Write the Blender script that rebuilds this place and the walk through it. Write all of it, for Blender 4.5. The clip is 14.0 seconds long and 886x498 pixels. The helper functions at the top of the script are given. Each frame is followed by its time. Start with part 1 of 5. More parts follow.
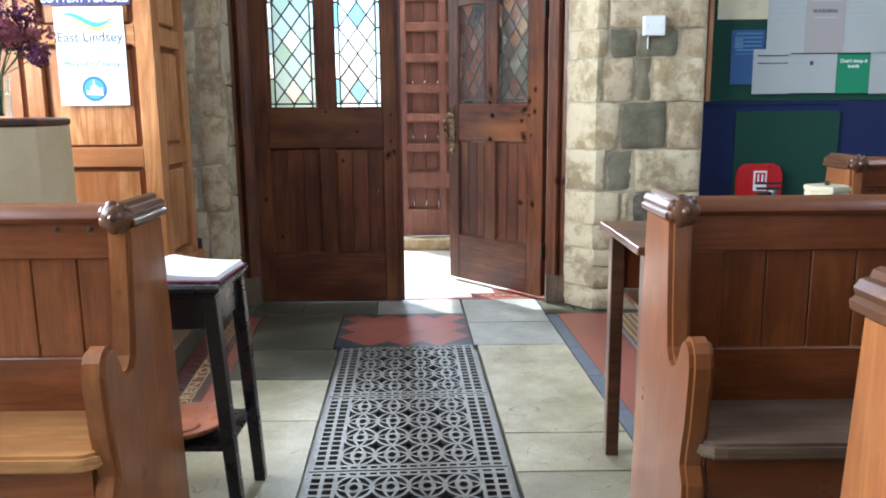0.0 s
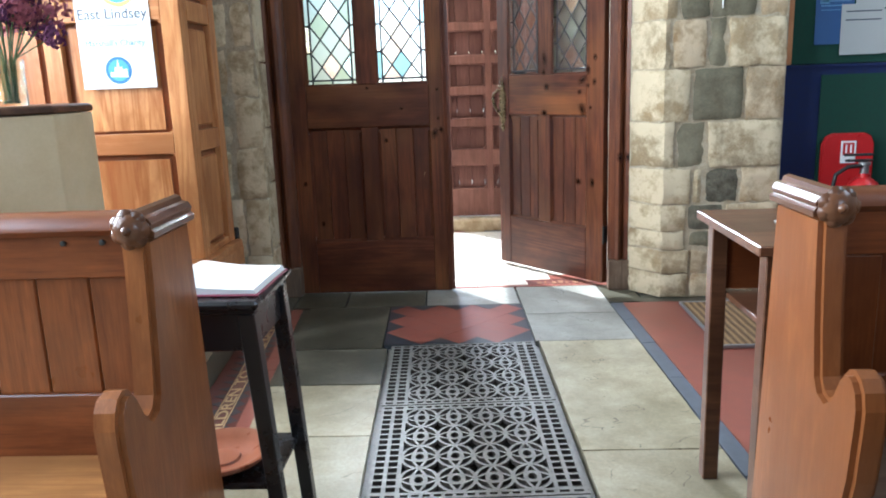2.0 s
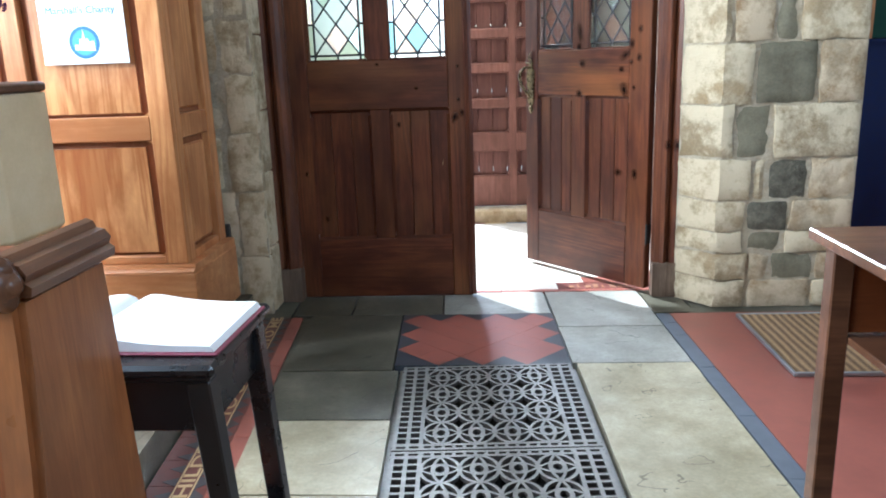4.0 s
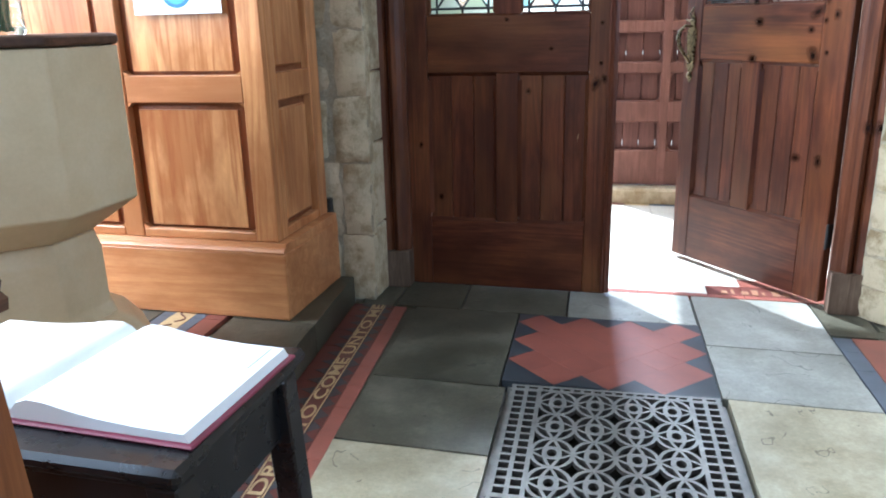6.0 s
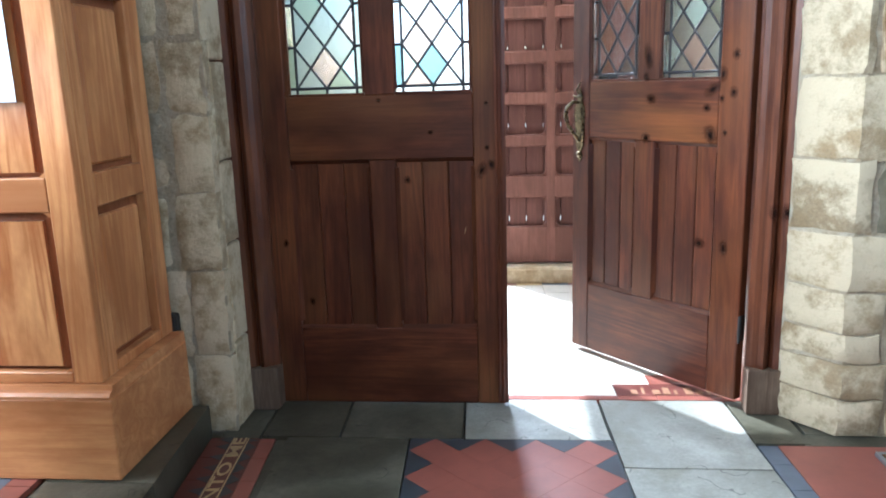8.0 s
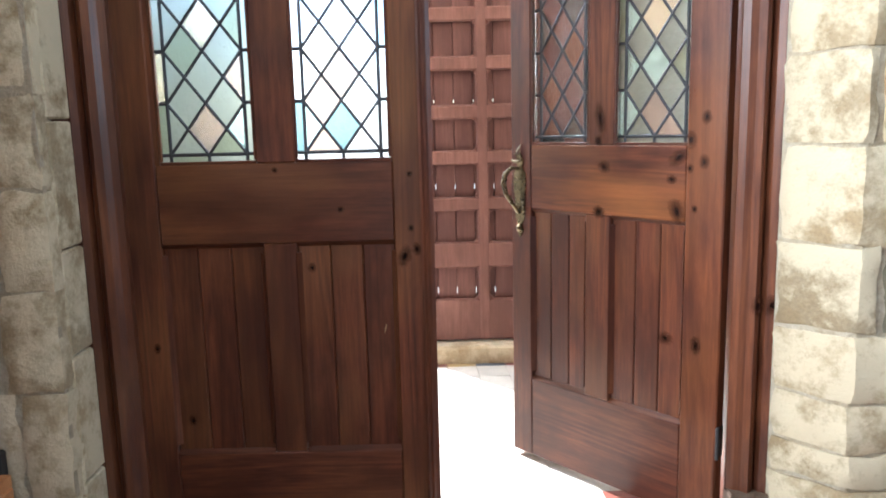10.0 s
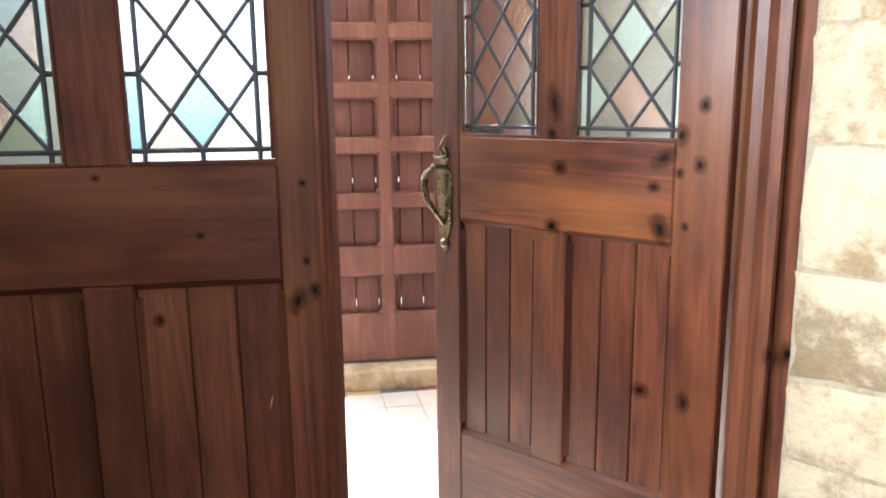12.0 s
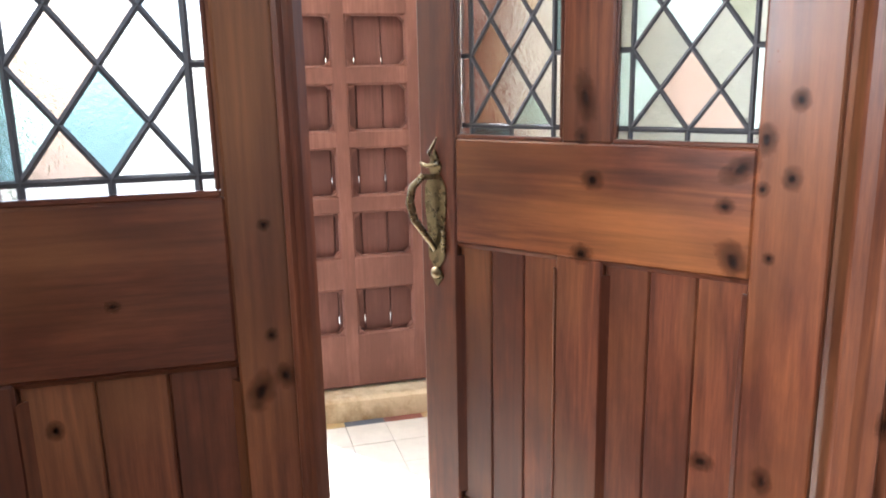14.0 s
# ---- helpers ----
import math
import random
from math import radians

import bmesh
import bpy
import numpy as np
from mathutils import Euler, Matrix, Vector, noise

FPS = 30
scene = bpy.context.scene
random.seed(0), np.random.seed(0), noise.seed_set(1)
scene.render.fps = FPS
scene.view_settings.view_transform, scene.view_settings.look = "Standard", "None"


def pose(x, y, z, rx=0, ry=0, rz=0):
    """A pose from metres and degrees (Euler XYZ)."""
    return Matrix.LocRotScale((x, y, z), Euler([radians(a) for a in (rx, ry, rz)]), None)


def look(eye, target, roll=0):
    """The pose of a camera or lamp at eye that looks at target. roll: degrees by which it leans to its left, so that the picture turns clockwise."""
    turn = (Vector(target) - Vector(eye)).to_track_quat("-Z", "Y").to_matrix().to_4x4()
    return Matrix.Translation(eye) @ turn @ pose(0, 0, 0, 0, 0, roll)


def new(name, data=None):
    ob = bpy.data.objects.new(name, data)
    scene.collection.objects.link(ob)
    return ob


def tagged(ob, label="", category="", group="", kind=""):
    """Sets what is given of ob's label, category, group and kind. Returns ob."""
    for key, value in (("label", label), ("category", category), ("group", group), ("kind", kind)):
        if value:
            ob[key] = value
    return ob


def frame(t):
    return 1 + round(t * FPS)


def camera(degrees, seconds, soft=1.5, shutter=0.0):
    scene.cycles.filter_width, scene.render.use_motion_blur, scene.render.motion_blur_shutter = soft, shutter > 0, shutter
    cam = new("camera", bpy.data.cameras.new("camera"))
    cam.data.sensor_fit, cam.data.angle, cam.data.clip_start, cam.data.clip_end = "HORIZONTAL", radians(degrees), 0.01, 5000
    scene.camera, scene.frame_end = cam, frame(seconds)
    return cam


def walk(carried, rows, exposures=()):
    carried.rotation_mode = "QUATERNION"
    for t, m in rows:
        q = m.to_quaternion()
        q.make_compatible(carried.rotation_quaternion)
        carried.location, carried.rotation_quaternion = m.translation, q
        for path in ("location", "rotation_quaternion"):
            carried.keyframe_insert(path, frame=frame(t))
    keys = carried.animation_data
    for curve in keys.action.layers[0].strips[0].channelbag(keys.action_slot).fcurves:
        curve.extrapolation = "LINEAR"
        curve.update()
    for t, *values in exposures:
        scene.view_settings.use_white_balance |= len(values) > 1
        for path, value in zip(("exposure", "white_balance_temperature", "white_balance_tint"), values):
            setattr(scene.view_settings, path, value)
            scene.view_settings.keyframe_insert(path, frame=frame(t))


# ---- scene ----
cam = camera(60.7, 14.0, 1.9)
EXPOSURES = [(0.0, 1.58, 5250, 7), (2.5, 1.63, 5250, 7), (5.0, 1.72, 4950, 6), (8.0, 1.78, 4950, 6), (11.0, 2.08, 5500, 12), (14.0, 2.12, 5600, 13)]
PATH = [
    (0, (0.241, 2.659, 1.198), (0.245, 4.626, 0.837), -0.5),
    (0.5, (0.24, 2.689, 1.198), (0.218, 4.655, 0.833), -0.8),
    (1, (0.233, 2.744, 1.192), (0.179, 4.704, 0.794), -1.1),
    (1.5, (0.199, 2.879, 1.197), (0.124, 4.829, 0.759), -1.6),
    (2, (0.144, 3.011, 1.212), (0.052, 4.962, 0.781), -2.1),
    (2.5, (0.13, 3.139, 1.214), (0.026, 5.089, 0.78), -2.0),
    (2.7, (0.139, 3.196, 1.208), (0.025, 5.146, 0.778), -1.9),
    (4.8, (0.064, 3.781, 1.2), (-0.081, 5.703, 0.666), -2.2),
    (5, (0.07, 3.843, 1.197), (-0.114, 5.759, 0.655), -1.9),
    (5.5, (0.1, 3.986, 1.195), (-0.251, 5.876, 0.641), -1.3),
    (6, (0.088, 4.07, 1.188), (-0.389, 5.926, 0.614), -1.3),
    (6.5, (0.048, 4.166, 1.199), (-0.391, 6.031, 0.626), -2.5),
    (7, (-0.015, 4.272, 1.21), (-0.313, 6.168, 0.649), -3.5),
    (7.5, (-0.013, 4.387, 1.223), (-0.238, 6.302, 0.692), -3.1),
    (8, (0.035, 4.55, 1.258), (-0.153, 6.494, 0.823), -1.8),
    (8.5, (0.028, 4.688, 1.281), (-0.096, 6.655, 0.941), -1.6),
    (8.7, (-0.007, 4.751, 1.303), (-0.075, 6.727, 1.003), -1.8),
    (10.8, (0.043, 5.405, 1.322), (0.125, 7.366, 0.936), -0.7),
    (11, (-0.003, 5.492, 1.329), (0.136, 7.446, 0.927), -0.6),
    (11.5, (-0.035, 5.649, 1.351), (0.212, 7.595, 0.961), -1.2),
    (12, (-0.02, 5.796, 1.337), (0.285, 7.735, 0.948), -0.6),
    (12.5, (0.035, 5.974, 1.342), (0.306, 7.912, 0.93), 0.5),
    (13, (0.033, 6.104, 1.34), (0.284, 8.034, 0.88), 0.4),
    (13.5, (-0.017, 6.229, 1.358), (0.308, 8.143, 0.878), -0.9),
    (14, (-0.064, 6.29, 1.368), (0.396, 8.185, 0.923), -1.2),
]
walk(cam, [(t, look(eye, target, roll)) for t, eye, target, roll in PATH], EXPOSURES)

# ---- world, sun, added daylight lamps ----
world = bpy.data.worlds.new("world")
scene.world = world
world.use_nodes = True
wn = world.node_tree
sky = wn.nodes.new("ShaderNodeTexSky")
sky.sky_type = "NISHITA"
sky.sun_disc = False
ELEV = radians(42)
sky.sun_elevation = ELEV
SUN_FROM = Vector((-0.65, 0.76, 0)).normalized()
sky.sun_rotation = math.atan2(SUN_FROM.x, SUN_FROM.y)
wn.links.new(sky.outputs[0], wn.nodes["Background"].inputs[0])
wn.nodes["Background"].inputs[1].default_value = 0.15
sun = new("sun", bpy.data.lights.new("sun", "SUN"))
sun.data.energy, sun.data.angle, sun.data.color = 5.0, radians(0.5), (1.0, 0.95, 0.86)
sun.matrix_world = look(SUN_FROM * math.cos(ELEV) + Vector((0, 0, math.sin(ELEV))), (0, 0, 0))


def daylight_fill(eye, target, w, h, watts, colour=(0.86, 0.95, 1.0)):
    """An unseen area lamp that stands in for daylight through an opening."""
    lamp = new("daylight_fill", bpy.data.lights.new("daylight_fill", "AREA"))
    lamp.data.shape, lamp.data.size, lamp.data.size_y, lamp.data.energy, lamp.data.color = "RECTANGLE", w, h, watts, colour
    lamp.matrix_world = look(eye, target)


daylight_fill((-4.35, 2.5, 2.6), (0, 2.5, 2.0), 1.6, 2.4, 75, (1.0, 0.95, 0.86))
daylight_fill((-4.35, 5.2, 2.6), (0, 5.2, 2.0), 1.6, 2.4, 165, (1.0, 0.94, 0.84))
# High and end windows are unseen, added to brighten floor, doors and font.
daylight_fill((-4.35, 2.5, 5.4), (0, 2.5, 3.4), 3.0, 1.8, 60)
daylight_fill((-4.35, 5.6, 5.4), (0, 5.6, 3.4), 2.0, 1.8, 20)
daylight_fill((5.15, 4.0, 5.4), (0, 4.0, 3.4), 3.4, 1.8, 55)
daylight_fill((3.0, -3.15, 2.8), (1.0, 5, 1.6), 2.0, 2.4, 30)
# Narrow unseen lamp added in the porch mouth to light the floor inside.
daylight_fill((-0.27, 9.16, 2.72), (-0.27, 6.8, 2.6), 0.3, 0.6, 66, (1.0, 0.98, 0.95))


# ---- materials ----
def mat(name, rough=0.6, metal=0.0):
    m = bpy.data.materials.new(name)
    m.use_nodes = True
    b = m.node_tree.nodes["Principled BSDF"]
    b.inputs["Roughness"].default_value, b.inputs["Metallic"].default_value = rough, metal
    return m, m.node_tree, b


def ramp(nt, fac, stops):
    r = nt.nodes.new("ShaderNodeValToRGB")
    e = r.color_ramp.elements
    while len(e) < len(stops):
        e.new(0.5)
    for el, (p, c) in zip(e, stops):
        el.position, el.color = p, (*c, 1)
    nt.links.new(fac, r.inputs[0])
    return r.outputs[0]


def coords(nt, scale=(1, 1, 1), shift=True):
    tc, mp = nt.nodes.new("ShaderNodeTexCoord"), nt.nodes.new("ShaderNodeMapping")
    mp.inputs["Scale"].default_value = scale
    src = tc.outputs["Object"]
    if shift:
        info, add = nt.nodes.new("ShaderNodeObjectInfo"), nt.nodes.new("ShaderNodeVectorMath")
        mul = nt.nodes.new("ShaderNodeMath")
        mul.operation, mul.inputs[1].default_value = "MULTIPLY", 37.0
        nt.links.new(info.outputs["Random"], mul.inputs[0])
        nt.links.new(src, add.inputs[0])
        nt.links.new(mul.outputs[0], add.inputs[1])
        src = add.outputs[0]
    nt.links.new(src, mp.inputs[0])
    return mp.outputs[0]


def noise_tex(nt, vec, scale, detail=6, rough=0.6, distort=0.0):
    n = nt.nodes.new("ShaderNodeTexNoise")
    n.inputs["Scale"].default_value, n.inputs["Detail"].default_value, n.inputs["Roughness"].default_value, n.inputs["Distortion"].default_value = scale, detail, rough, distort
    nt.links.new(vec, n.inputs["Vector"])
    return n.outputs["Fac"]


def mix(nt, fac, a, b, mode="MIX"):
    m = nt.nodes.new("ShaderNodeMix")
    m.data_type, m.blend_type = "RGBA", mode
    for v, s in ((fac, 0), (a, 6), (b, 7)):
        if isinstance(v, (int, float)):
            m.inputs[s].default_value = v
        elif isinstance(v, tuple):
            m.inputs[s].default_value = (*v, 1)
        else:
            nt.links.new(v, m.inputs[s])
    return m.outputs[2]


def mathn(nt, op, a, b=0.0):
    m = nt.nodes.new("ShaderNodeMath")
    m.operation = op
    for i, v in enumerate((a, b)):
        if isinstance(v, (int, float)):
            m.inputs[i].default_value = v
        else:
            nt.links.new(v, m.inputs[i])
    return m.outputs[0]


def bump(nt, b, height, strength=0.2, dist=0.004):
    n = nt.nodes.new("ShaderNodeBump")
    n.inputs["Strength"].default_value, n.inputs["Distance"].default_value = strength, dist
    nt.links.new(height, n.inputs["Height"])
    nt.links.new(n.outputs[0], b.inputs["Normal"])


def wood(name, dark, light, axis="z", rough=0.35, knots=0.0, coat=0.3, figure=1.0, golden=None, worn=(0.15, 0.6)):
    """Stained or varnished softwood: rings drawn out along the grain axis, fine pores, sparse knots, worn gloss."""
    m, nt, b = mat(name, rough)
    s = {"x": (0.35, 6, 6), "y": (6, 0.35, 6), "z": (6, 6, 0.35)}[axis]
    v = coords(nt, s)
    big = noise_tex(nt, v, 1.6, 3, 0.5, 0.6)
    rings = mathn(nt, "FRACT", mathn(nt, "MULTIPLY", big, 7.0))
    rings = mathn(nt, "ABSOLUTE", mathn(nt, "SUBTRACT", rings, 0.5))
    fine = noise_tex(nt, v, 26, 5, 0.7)
    fac = mathn(nt, "ADD", mathn(nt, "MULTIPLY", rings, 0.9 * figure), mathn(nt, "MULTIPLY", fine, 0.5 if golden else 0.7))
    col = ramp(nt, fac, [(0.2, dark), (0.8, light)])
    blotch = noise_tex(nt, coords(nt, tuple(max(k, 1.2) ** 0.5 for k in s)), 1.7, 5)
    col = mix(nt, ramp(nt, blotch, [(0.42, (0.75, 0.75, 0.75)), (0.6, (0, 0, 0))]), col, tuple(c * 0.8 for c in dark), "MIX")
    if golden:
        info = nt.nodes.new("ShaderNodeObjectInfo")
        patch = noise_tex(nt, coords(nt, tuple(max(k, 1.2) ** 0.5 for k in s)), 1.1, 3)
        amount = mathn(nt, "MULTIPLY", ramp(nt, patch, [(0.45, (0, 0, 0)), (0.7, (1, 1, 1))]), mathn(nt, "ADD", mathn(nt, "MULTIPLY", info.outputs["Random"], worn[1]), worn[0]))
        col = mix(nt, amount, col, mix(nt, 1.0, ramp(nt, fac, [(0.2, (0.55, 0.55, 0.55)), (0.8, (1, 1, 1))]), golden, "MULTIPLY"))
    if knots:
        vo = nt.nodes.new("ShaderNodeTexVoronoi")
        vo.inputs["Scale"].default_value = 1.0
        nt.links.new(coords(nt, {"x": (3, 8, 8), "y": (8, 3, 8), "z": (8, 8, 3)}[axis]), vo.inputs["Vector"])
        near = ramp(nt, vo.outputs["Distance"], [(0.05, (1, 1, 1)), (0.13, (0, 0, 0))])
        pick = nt.nodes.new("ShaderNodeSeparateColor")
        nt.links.new(vo.outputs["Color"], pick.inputs[0])
        keep = mathn(nt, "LESS_THAN", pick.outputs[0], knots)
        col = mix(nt, mathn(nt, "MULTIPLY", near, keep), col, (0.02, 0.008, 0.005))
    nt.links.new(col, b.inputs["Base Color"])
    smear = noise_tex(nt, coords(nt, (1, 1, 1)), 5.0, 5)
    nt.links.new(mathn(nt, "ADD", mathn(nt, "MULTIPLY", smear, 0.3), rough - 0.12), b.inputs["Roughness"])
    b.inputs["Coat Weight"].default_value, b.inputs["Coat Roughness"].default_value = coat * 0.7, 0.2
    b.inputs["Specular IOR Level"].default_value = 0.3
    bump(nt, b, fac, 0.12, 0.002)
    return m


def stone(name, stops, scale=5.0, rough=0.85, relief=0.5, lime=None, vary=0.25, depth=0.012, flaking=False, gritty=0.45):
    """Weathered stone with mottling, fine grit, and flaking limewash where given."""
    m, nt, b = mat(name, rough)
    v = coords(nt)
    n1 = noise_tex(nt, v, scale, 8, 0.7)
    col = ramp(nt, n1, stops)
    grit = noise_tex(nt, v, 90, 4, 0.7)
    col = mix(nt, gritty, col, ramp(nt, grit, [(0.3, (0.35, 0.35, 0.35)), (0.75, (1, 1, 1))]), "MULTIPLY")
    info = nt.nodes.new("ShaderNodeObjectInfo")
    tone = ramp(nt, info.outputs["Random"], [(0, (1 - vary, 1 - vary, 1 - vary)), (1, (1, 1, 1))])
    col = mix(nt, 1.0, col, tone, "MULTIPLY")
    if lime:
        l = mathn(nt, "ADD", mathn(nt, "MULTIPLY", noise_tex(nt, v, 3.0, 9, 0.7), 0.6), mathn(nt, "MULTIPLY", noise_tex(nt, v, 13.0, 6, 0.75), 0.4))
        col = mix(nt, ramp(nt, l, [(0.45, (0, 0, 0)), (0.54, (0.85, 0.85, 0.85))]), col, lime)
    nt.links.new(col, b.inputs["Base Color"])
    pits = noise_tex(nt, v, 28, 5, 0.7)
    h = mathn(nt, "ADD", mathn(nt, "MULTIPLY", n1, 0.35), mathn(nt, "ADD", mathn(nt, "MULTIPLY", pits, 0.7), mathn(nt, "MULTIPLY", grit, 0.3)))
    if flaking:
        layer = noise_tex(nt, v, 2.6, 4, 0.5, 0.3)
        up = mathn(nt, "MULTIPLY", layer, 7.0)
        step = mathn(nt, "MULTIPLY", mathn(nt, "FLOOR", up), 1.6)
        crack = mathn(nt, "LESS_THAN", mathn(nt, "FRACT", up), 0.04)
        broken = mathn(nt, "MULTIPLY", crack, mathn(nt, "GREATER_THAN", noise_tex(nt, v, 6.0, 2), 0.54))
        stain = noise_tex(nt, v, 1.3, 6, 0.6)
        col = mix(nt, ramp(nt, stain, [(0.4, (0.55, 0.55, 0.55)), (0.58, (0, 0, 0))]), col, tuple(c * 0.5 for c in stops[0][1]))
        col = mix(nt, mathn(nt, "MULTIPLY", broken, 0.7), col, tuple(c * 0.25 for c in stops[0][1]))
        nt.links.new(col, b.inputs["Base Color"])
        h = mathn(nt, "ADD", mathn(nt, "MULTIPLY", h, 0.5), step)
        nt.links.new(mathn(nt, "ADD", mathn(nt, "MULTIPLY", n1, 0.3), rough - 0.12), b.inputs["Roughness"])
    bump(nt, b, h, relief, depth)
    return m


def flat(name, colour, rough=0.6, metal=0.0, vary=0.2, scale=9.0, relief=0.05):
    """A plain coloured surface with slight soiling."""
    m, nt, b = mat(name, rough, metal)
    n = noise_tex(nt, coords(nt), scale, 6, 0.65)
    lo = tuple(c * (1 - vary) for c in colour)
    nt.links.new(ramp(nt, n, [(0.3, lo), (0.7, colour)]), b.inputs["Base Color"])
    nt.links.new(mathn(nt, "ADD", mathn(nt, "MULTIPLY", n, 0.25), max(rough - 0.12, 0.02)), b.inputs["Roughness"])
    if relief:
        bump(nt, b, n, relief, 0.003)
    return m


DOOR_D, DOOR_L = (0.055, 0.015, 0.008), (0.265, 0.08, 0.032)
door_v = wood("door_wood_upright", DOOR_D, DOOR_L, "z", 0.32, 0.0, 0.16, 0.38, (0.28, 0.11, 0.038))
door_h = wood("door_wood_rail", DOOR_D, DOOR_L, "x", 0.32, 0.0, 0.16, 0.38, (0.28, 0.11, 0.038))
foot_w = wood("bare_worn_wood", (0.085, 0.05, 0.032), (0.26, 0.19, 0.13), "z", 0.6, 0.0, 0.0, 0.5)
worn_v = wood("worn_stain_upright", DOOR_D, DOOR_L, "z", 0.3, 0.0, 0.2, 0.5, (0.33, 0.115, 0.033), (0.5, 0.2))
worn_h = wood("worn_stain_rail", DOOR_D, DOOR_L, "x", 0.3, 0.0, 0.2, 0.5, (0.38, 0.135, 0.037), (0.7, 0.1))
frame_w = wood("frame_wood", (0.07, 0.021, 0.01), (0.26, 0.088, 0.034), "z", 0.34, 0.0, 0.2, 0.45, (0.28, 0.125, 0.046))
pew_v = wood("pew_wood_upright", (0.19, 0.062, 0.018), (0.46, 0.18, 0.056), "z", 0.3, 0.0, 0.45, 0.3)
pew_h = wood("pew_wood_long", (0.12, 0.032, 0.009), (0.33, 0.10, 0.027), "x", 0.3, 0.0, 0.45, 0.3)
pew_board = wood("pew_board_wood", (0.12, 0.032, 0.009), (0.36, 0.115, 0.03), "z", 0.3, 0.0, 0.45, 0.35)
# Dull grey copy of the seat wood, with the right pews' shade in it.
seat_shaded = wood("shaded_seat_wood", (0.09, 0.055, 0.035), (0.22, 0.15, 0.10), "x", 0.35, 0.0, 0.3, 0.5)
pew_dark = wood("pew_cap_wood", (0.075, 0.03, 0.014), (0.19, 0.08, 0.035), "y", 0.3, 0.0, 0.5, 0.5)
# Bright orange copy of the seat wood, with the left pew's light in it.
seat_lit = wood("lit_seat_wood", (0.32, 0.14, 0.045), (0.60, 0.30, 0.10), "x", 0.32, 0.12, 0.4, 0.7)
pine_v = wood("pine_upright", (0.40, 0.145, 0.045), (0.64, 0.32, 0.125), "z", 0.35, 0.0, 0.3, 1.0)
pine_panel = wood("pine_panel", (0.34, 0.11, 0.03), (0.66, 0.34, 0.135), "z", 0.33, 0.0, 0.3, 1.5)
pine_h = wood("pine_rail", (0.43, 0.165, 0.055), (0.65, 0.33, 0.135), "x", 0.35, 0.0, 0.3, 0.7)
# Darker pine for grooves and carcass: recess shade put into the colour.
pine_recess_shade = wood("pine_shaded_recess", (0.22, 0.07, 0.025), (0.38, 0.15, 0.06), "z", 0.35, 0.0, 0.3, 0.5)
black_w = flat("black_paint", (0.012, 0.011, 0.012), 0.28, 0, 0.4, 12, 0.06)
table_w = wood("table_wood", (0.07, 0.03, 0.015), (0.20, 0.09, 0.045), "x", 0.3, 0.0, 0.4, 0.6)
lid_w = wood("lid_wood", (0.06, 0.03, 0.018), (0.16, 0.085, 0.05), "x", 0.4, 0.0, 0.2, 0.6)
gate_v = wood("gate_wood", (0.14, 0.058, 0.042), (0.28, 0.13, 0.095), "z", 0.6, 0.0, 0.0, 0.4)
# Boards darker than the bars: the lattice's shade put into their colour.
gate_board_shaded = wood("gate_board_shaded_wood", (0.11, 0.045, 0.035), (0.20, 0.09, 0.07), "z", 0.65, 0.0, 0.0, 0.4)
pale_stone = stone("pale_stone", [(0.34, (0.40, 0.29, 0.15)), (0.5, (0.50, 0.39, 0.23)), (0.66, (0.57, 0.47, 0.30))], 6, 0.9, 0.75, (0.60, 0.505, 0.335))
tan_stone = stone("tan_stone", [(0.36, (0.35, 0.23, 0.11)), (0.5, (0.46, 0.345, 0.20)), (0.64, (0.52, 0.42, 0.27))], 7, 0.9, 0.75, (0.55, 0.44, 0.29))
dark_stone = stone("greenstone", [(0.25, (0.125, 0.105, 0.06)), (0.5, (0.215, 0.19, 0.12)), (0.75, (0.30, 0.265, 0.17))], 8, 0.9, 0.5)
rough_stone = stone("rough_greenstone", [(0.3, (0.07, 0.06, 0.04)), (0.55, (0.18, 0.16, 0.11)), (0.75, (0.30, 0.26, 0.18))], 16, 0.95, 1.0, None, 0.2, 0.03)
mortar = stone("lime_mortar", [(0.3, (0.42, 0.33, 0.20)), (0.7, (0.62, 0.54, 0.40))], 14, 0.95, 0.9)
limewash = stone("limewash", [(0.3, (0.72, 0.69, 0.62)), (0.7, (0.80, 0.78, 0.72))], 3, 0.9, 0.15)
plaster = stone("plaster", [(0.3, (0.42, 0.39, 0.33)), (0.7, (0.55, 0.51, 0.44))], 3, 0.9, 0.15)
flag_m = stone("sandstone_flag", [(0.34, (0.29, 0.245, 0.145)), (0.5, (0.42, 0.365, 0.24)), (0.66, (0.53, 0.475, 0.335))], 4, 0.42, 0.5, None, 0.22, 0.006, True)
# Lit and shaded copies of the grey flag, the light put into the colour.
flag_lit = stone("porchlit_grey_flag", [(0.34, (0.26, 0.25, 0.20)), (0.5, (0.38, 0.37, 0.32)), (0.66, (0.50, 0.49, 0.44))], 4, 0.36, 0.5, None, 0.15, 0.006, True)
flag_grey_shaded = stone("shaded_grey_flag", [(0.34, (0.06, 0.056, 0.036)), (0.5, (0.122, 0.114, 0.08)), (0.66, (0.225, 0.21, 0.155))], 4, 0.34, 0.5, None, 0.25, 0.006, True)
font_stone = stone("font_stone", [(0.3, (0.58, 0.44, 0.25)), (0.55, (0.68, 0.55, 0.34)), (0.75, (0.74, 0.62, 0.42))], 2.5, 0.75, 0.12, None, 0.05, gritty=0.1)
# Joint grime that also lines the grating pit, its shade painted in.
grime_pit_shade = flat("joint_grime_pit_lining", (0.055, 0.046, 0.036), 0.95, 0, 0.4, 30, 0.2)
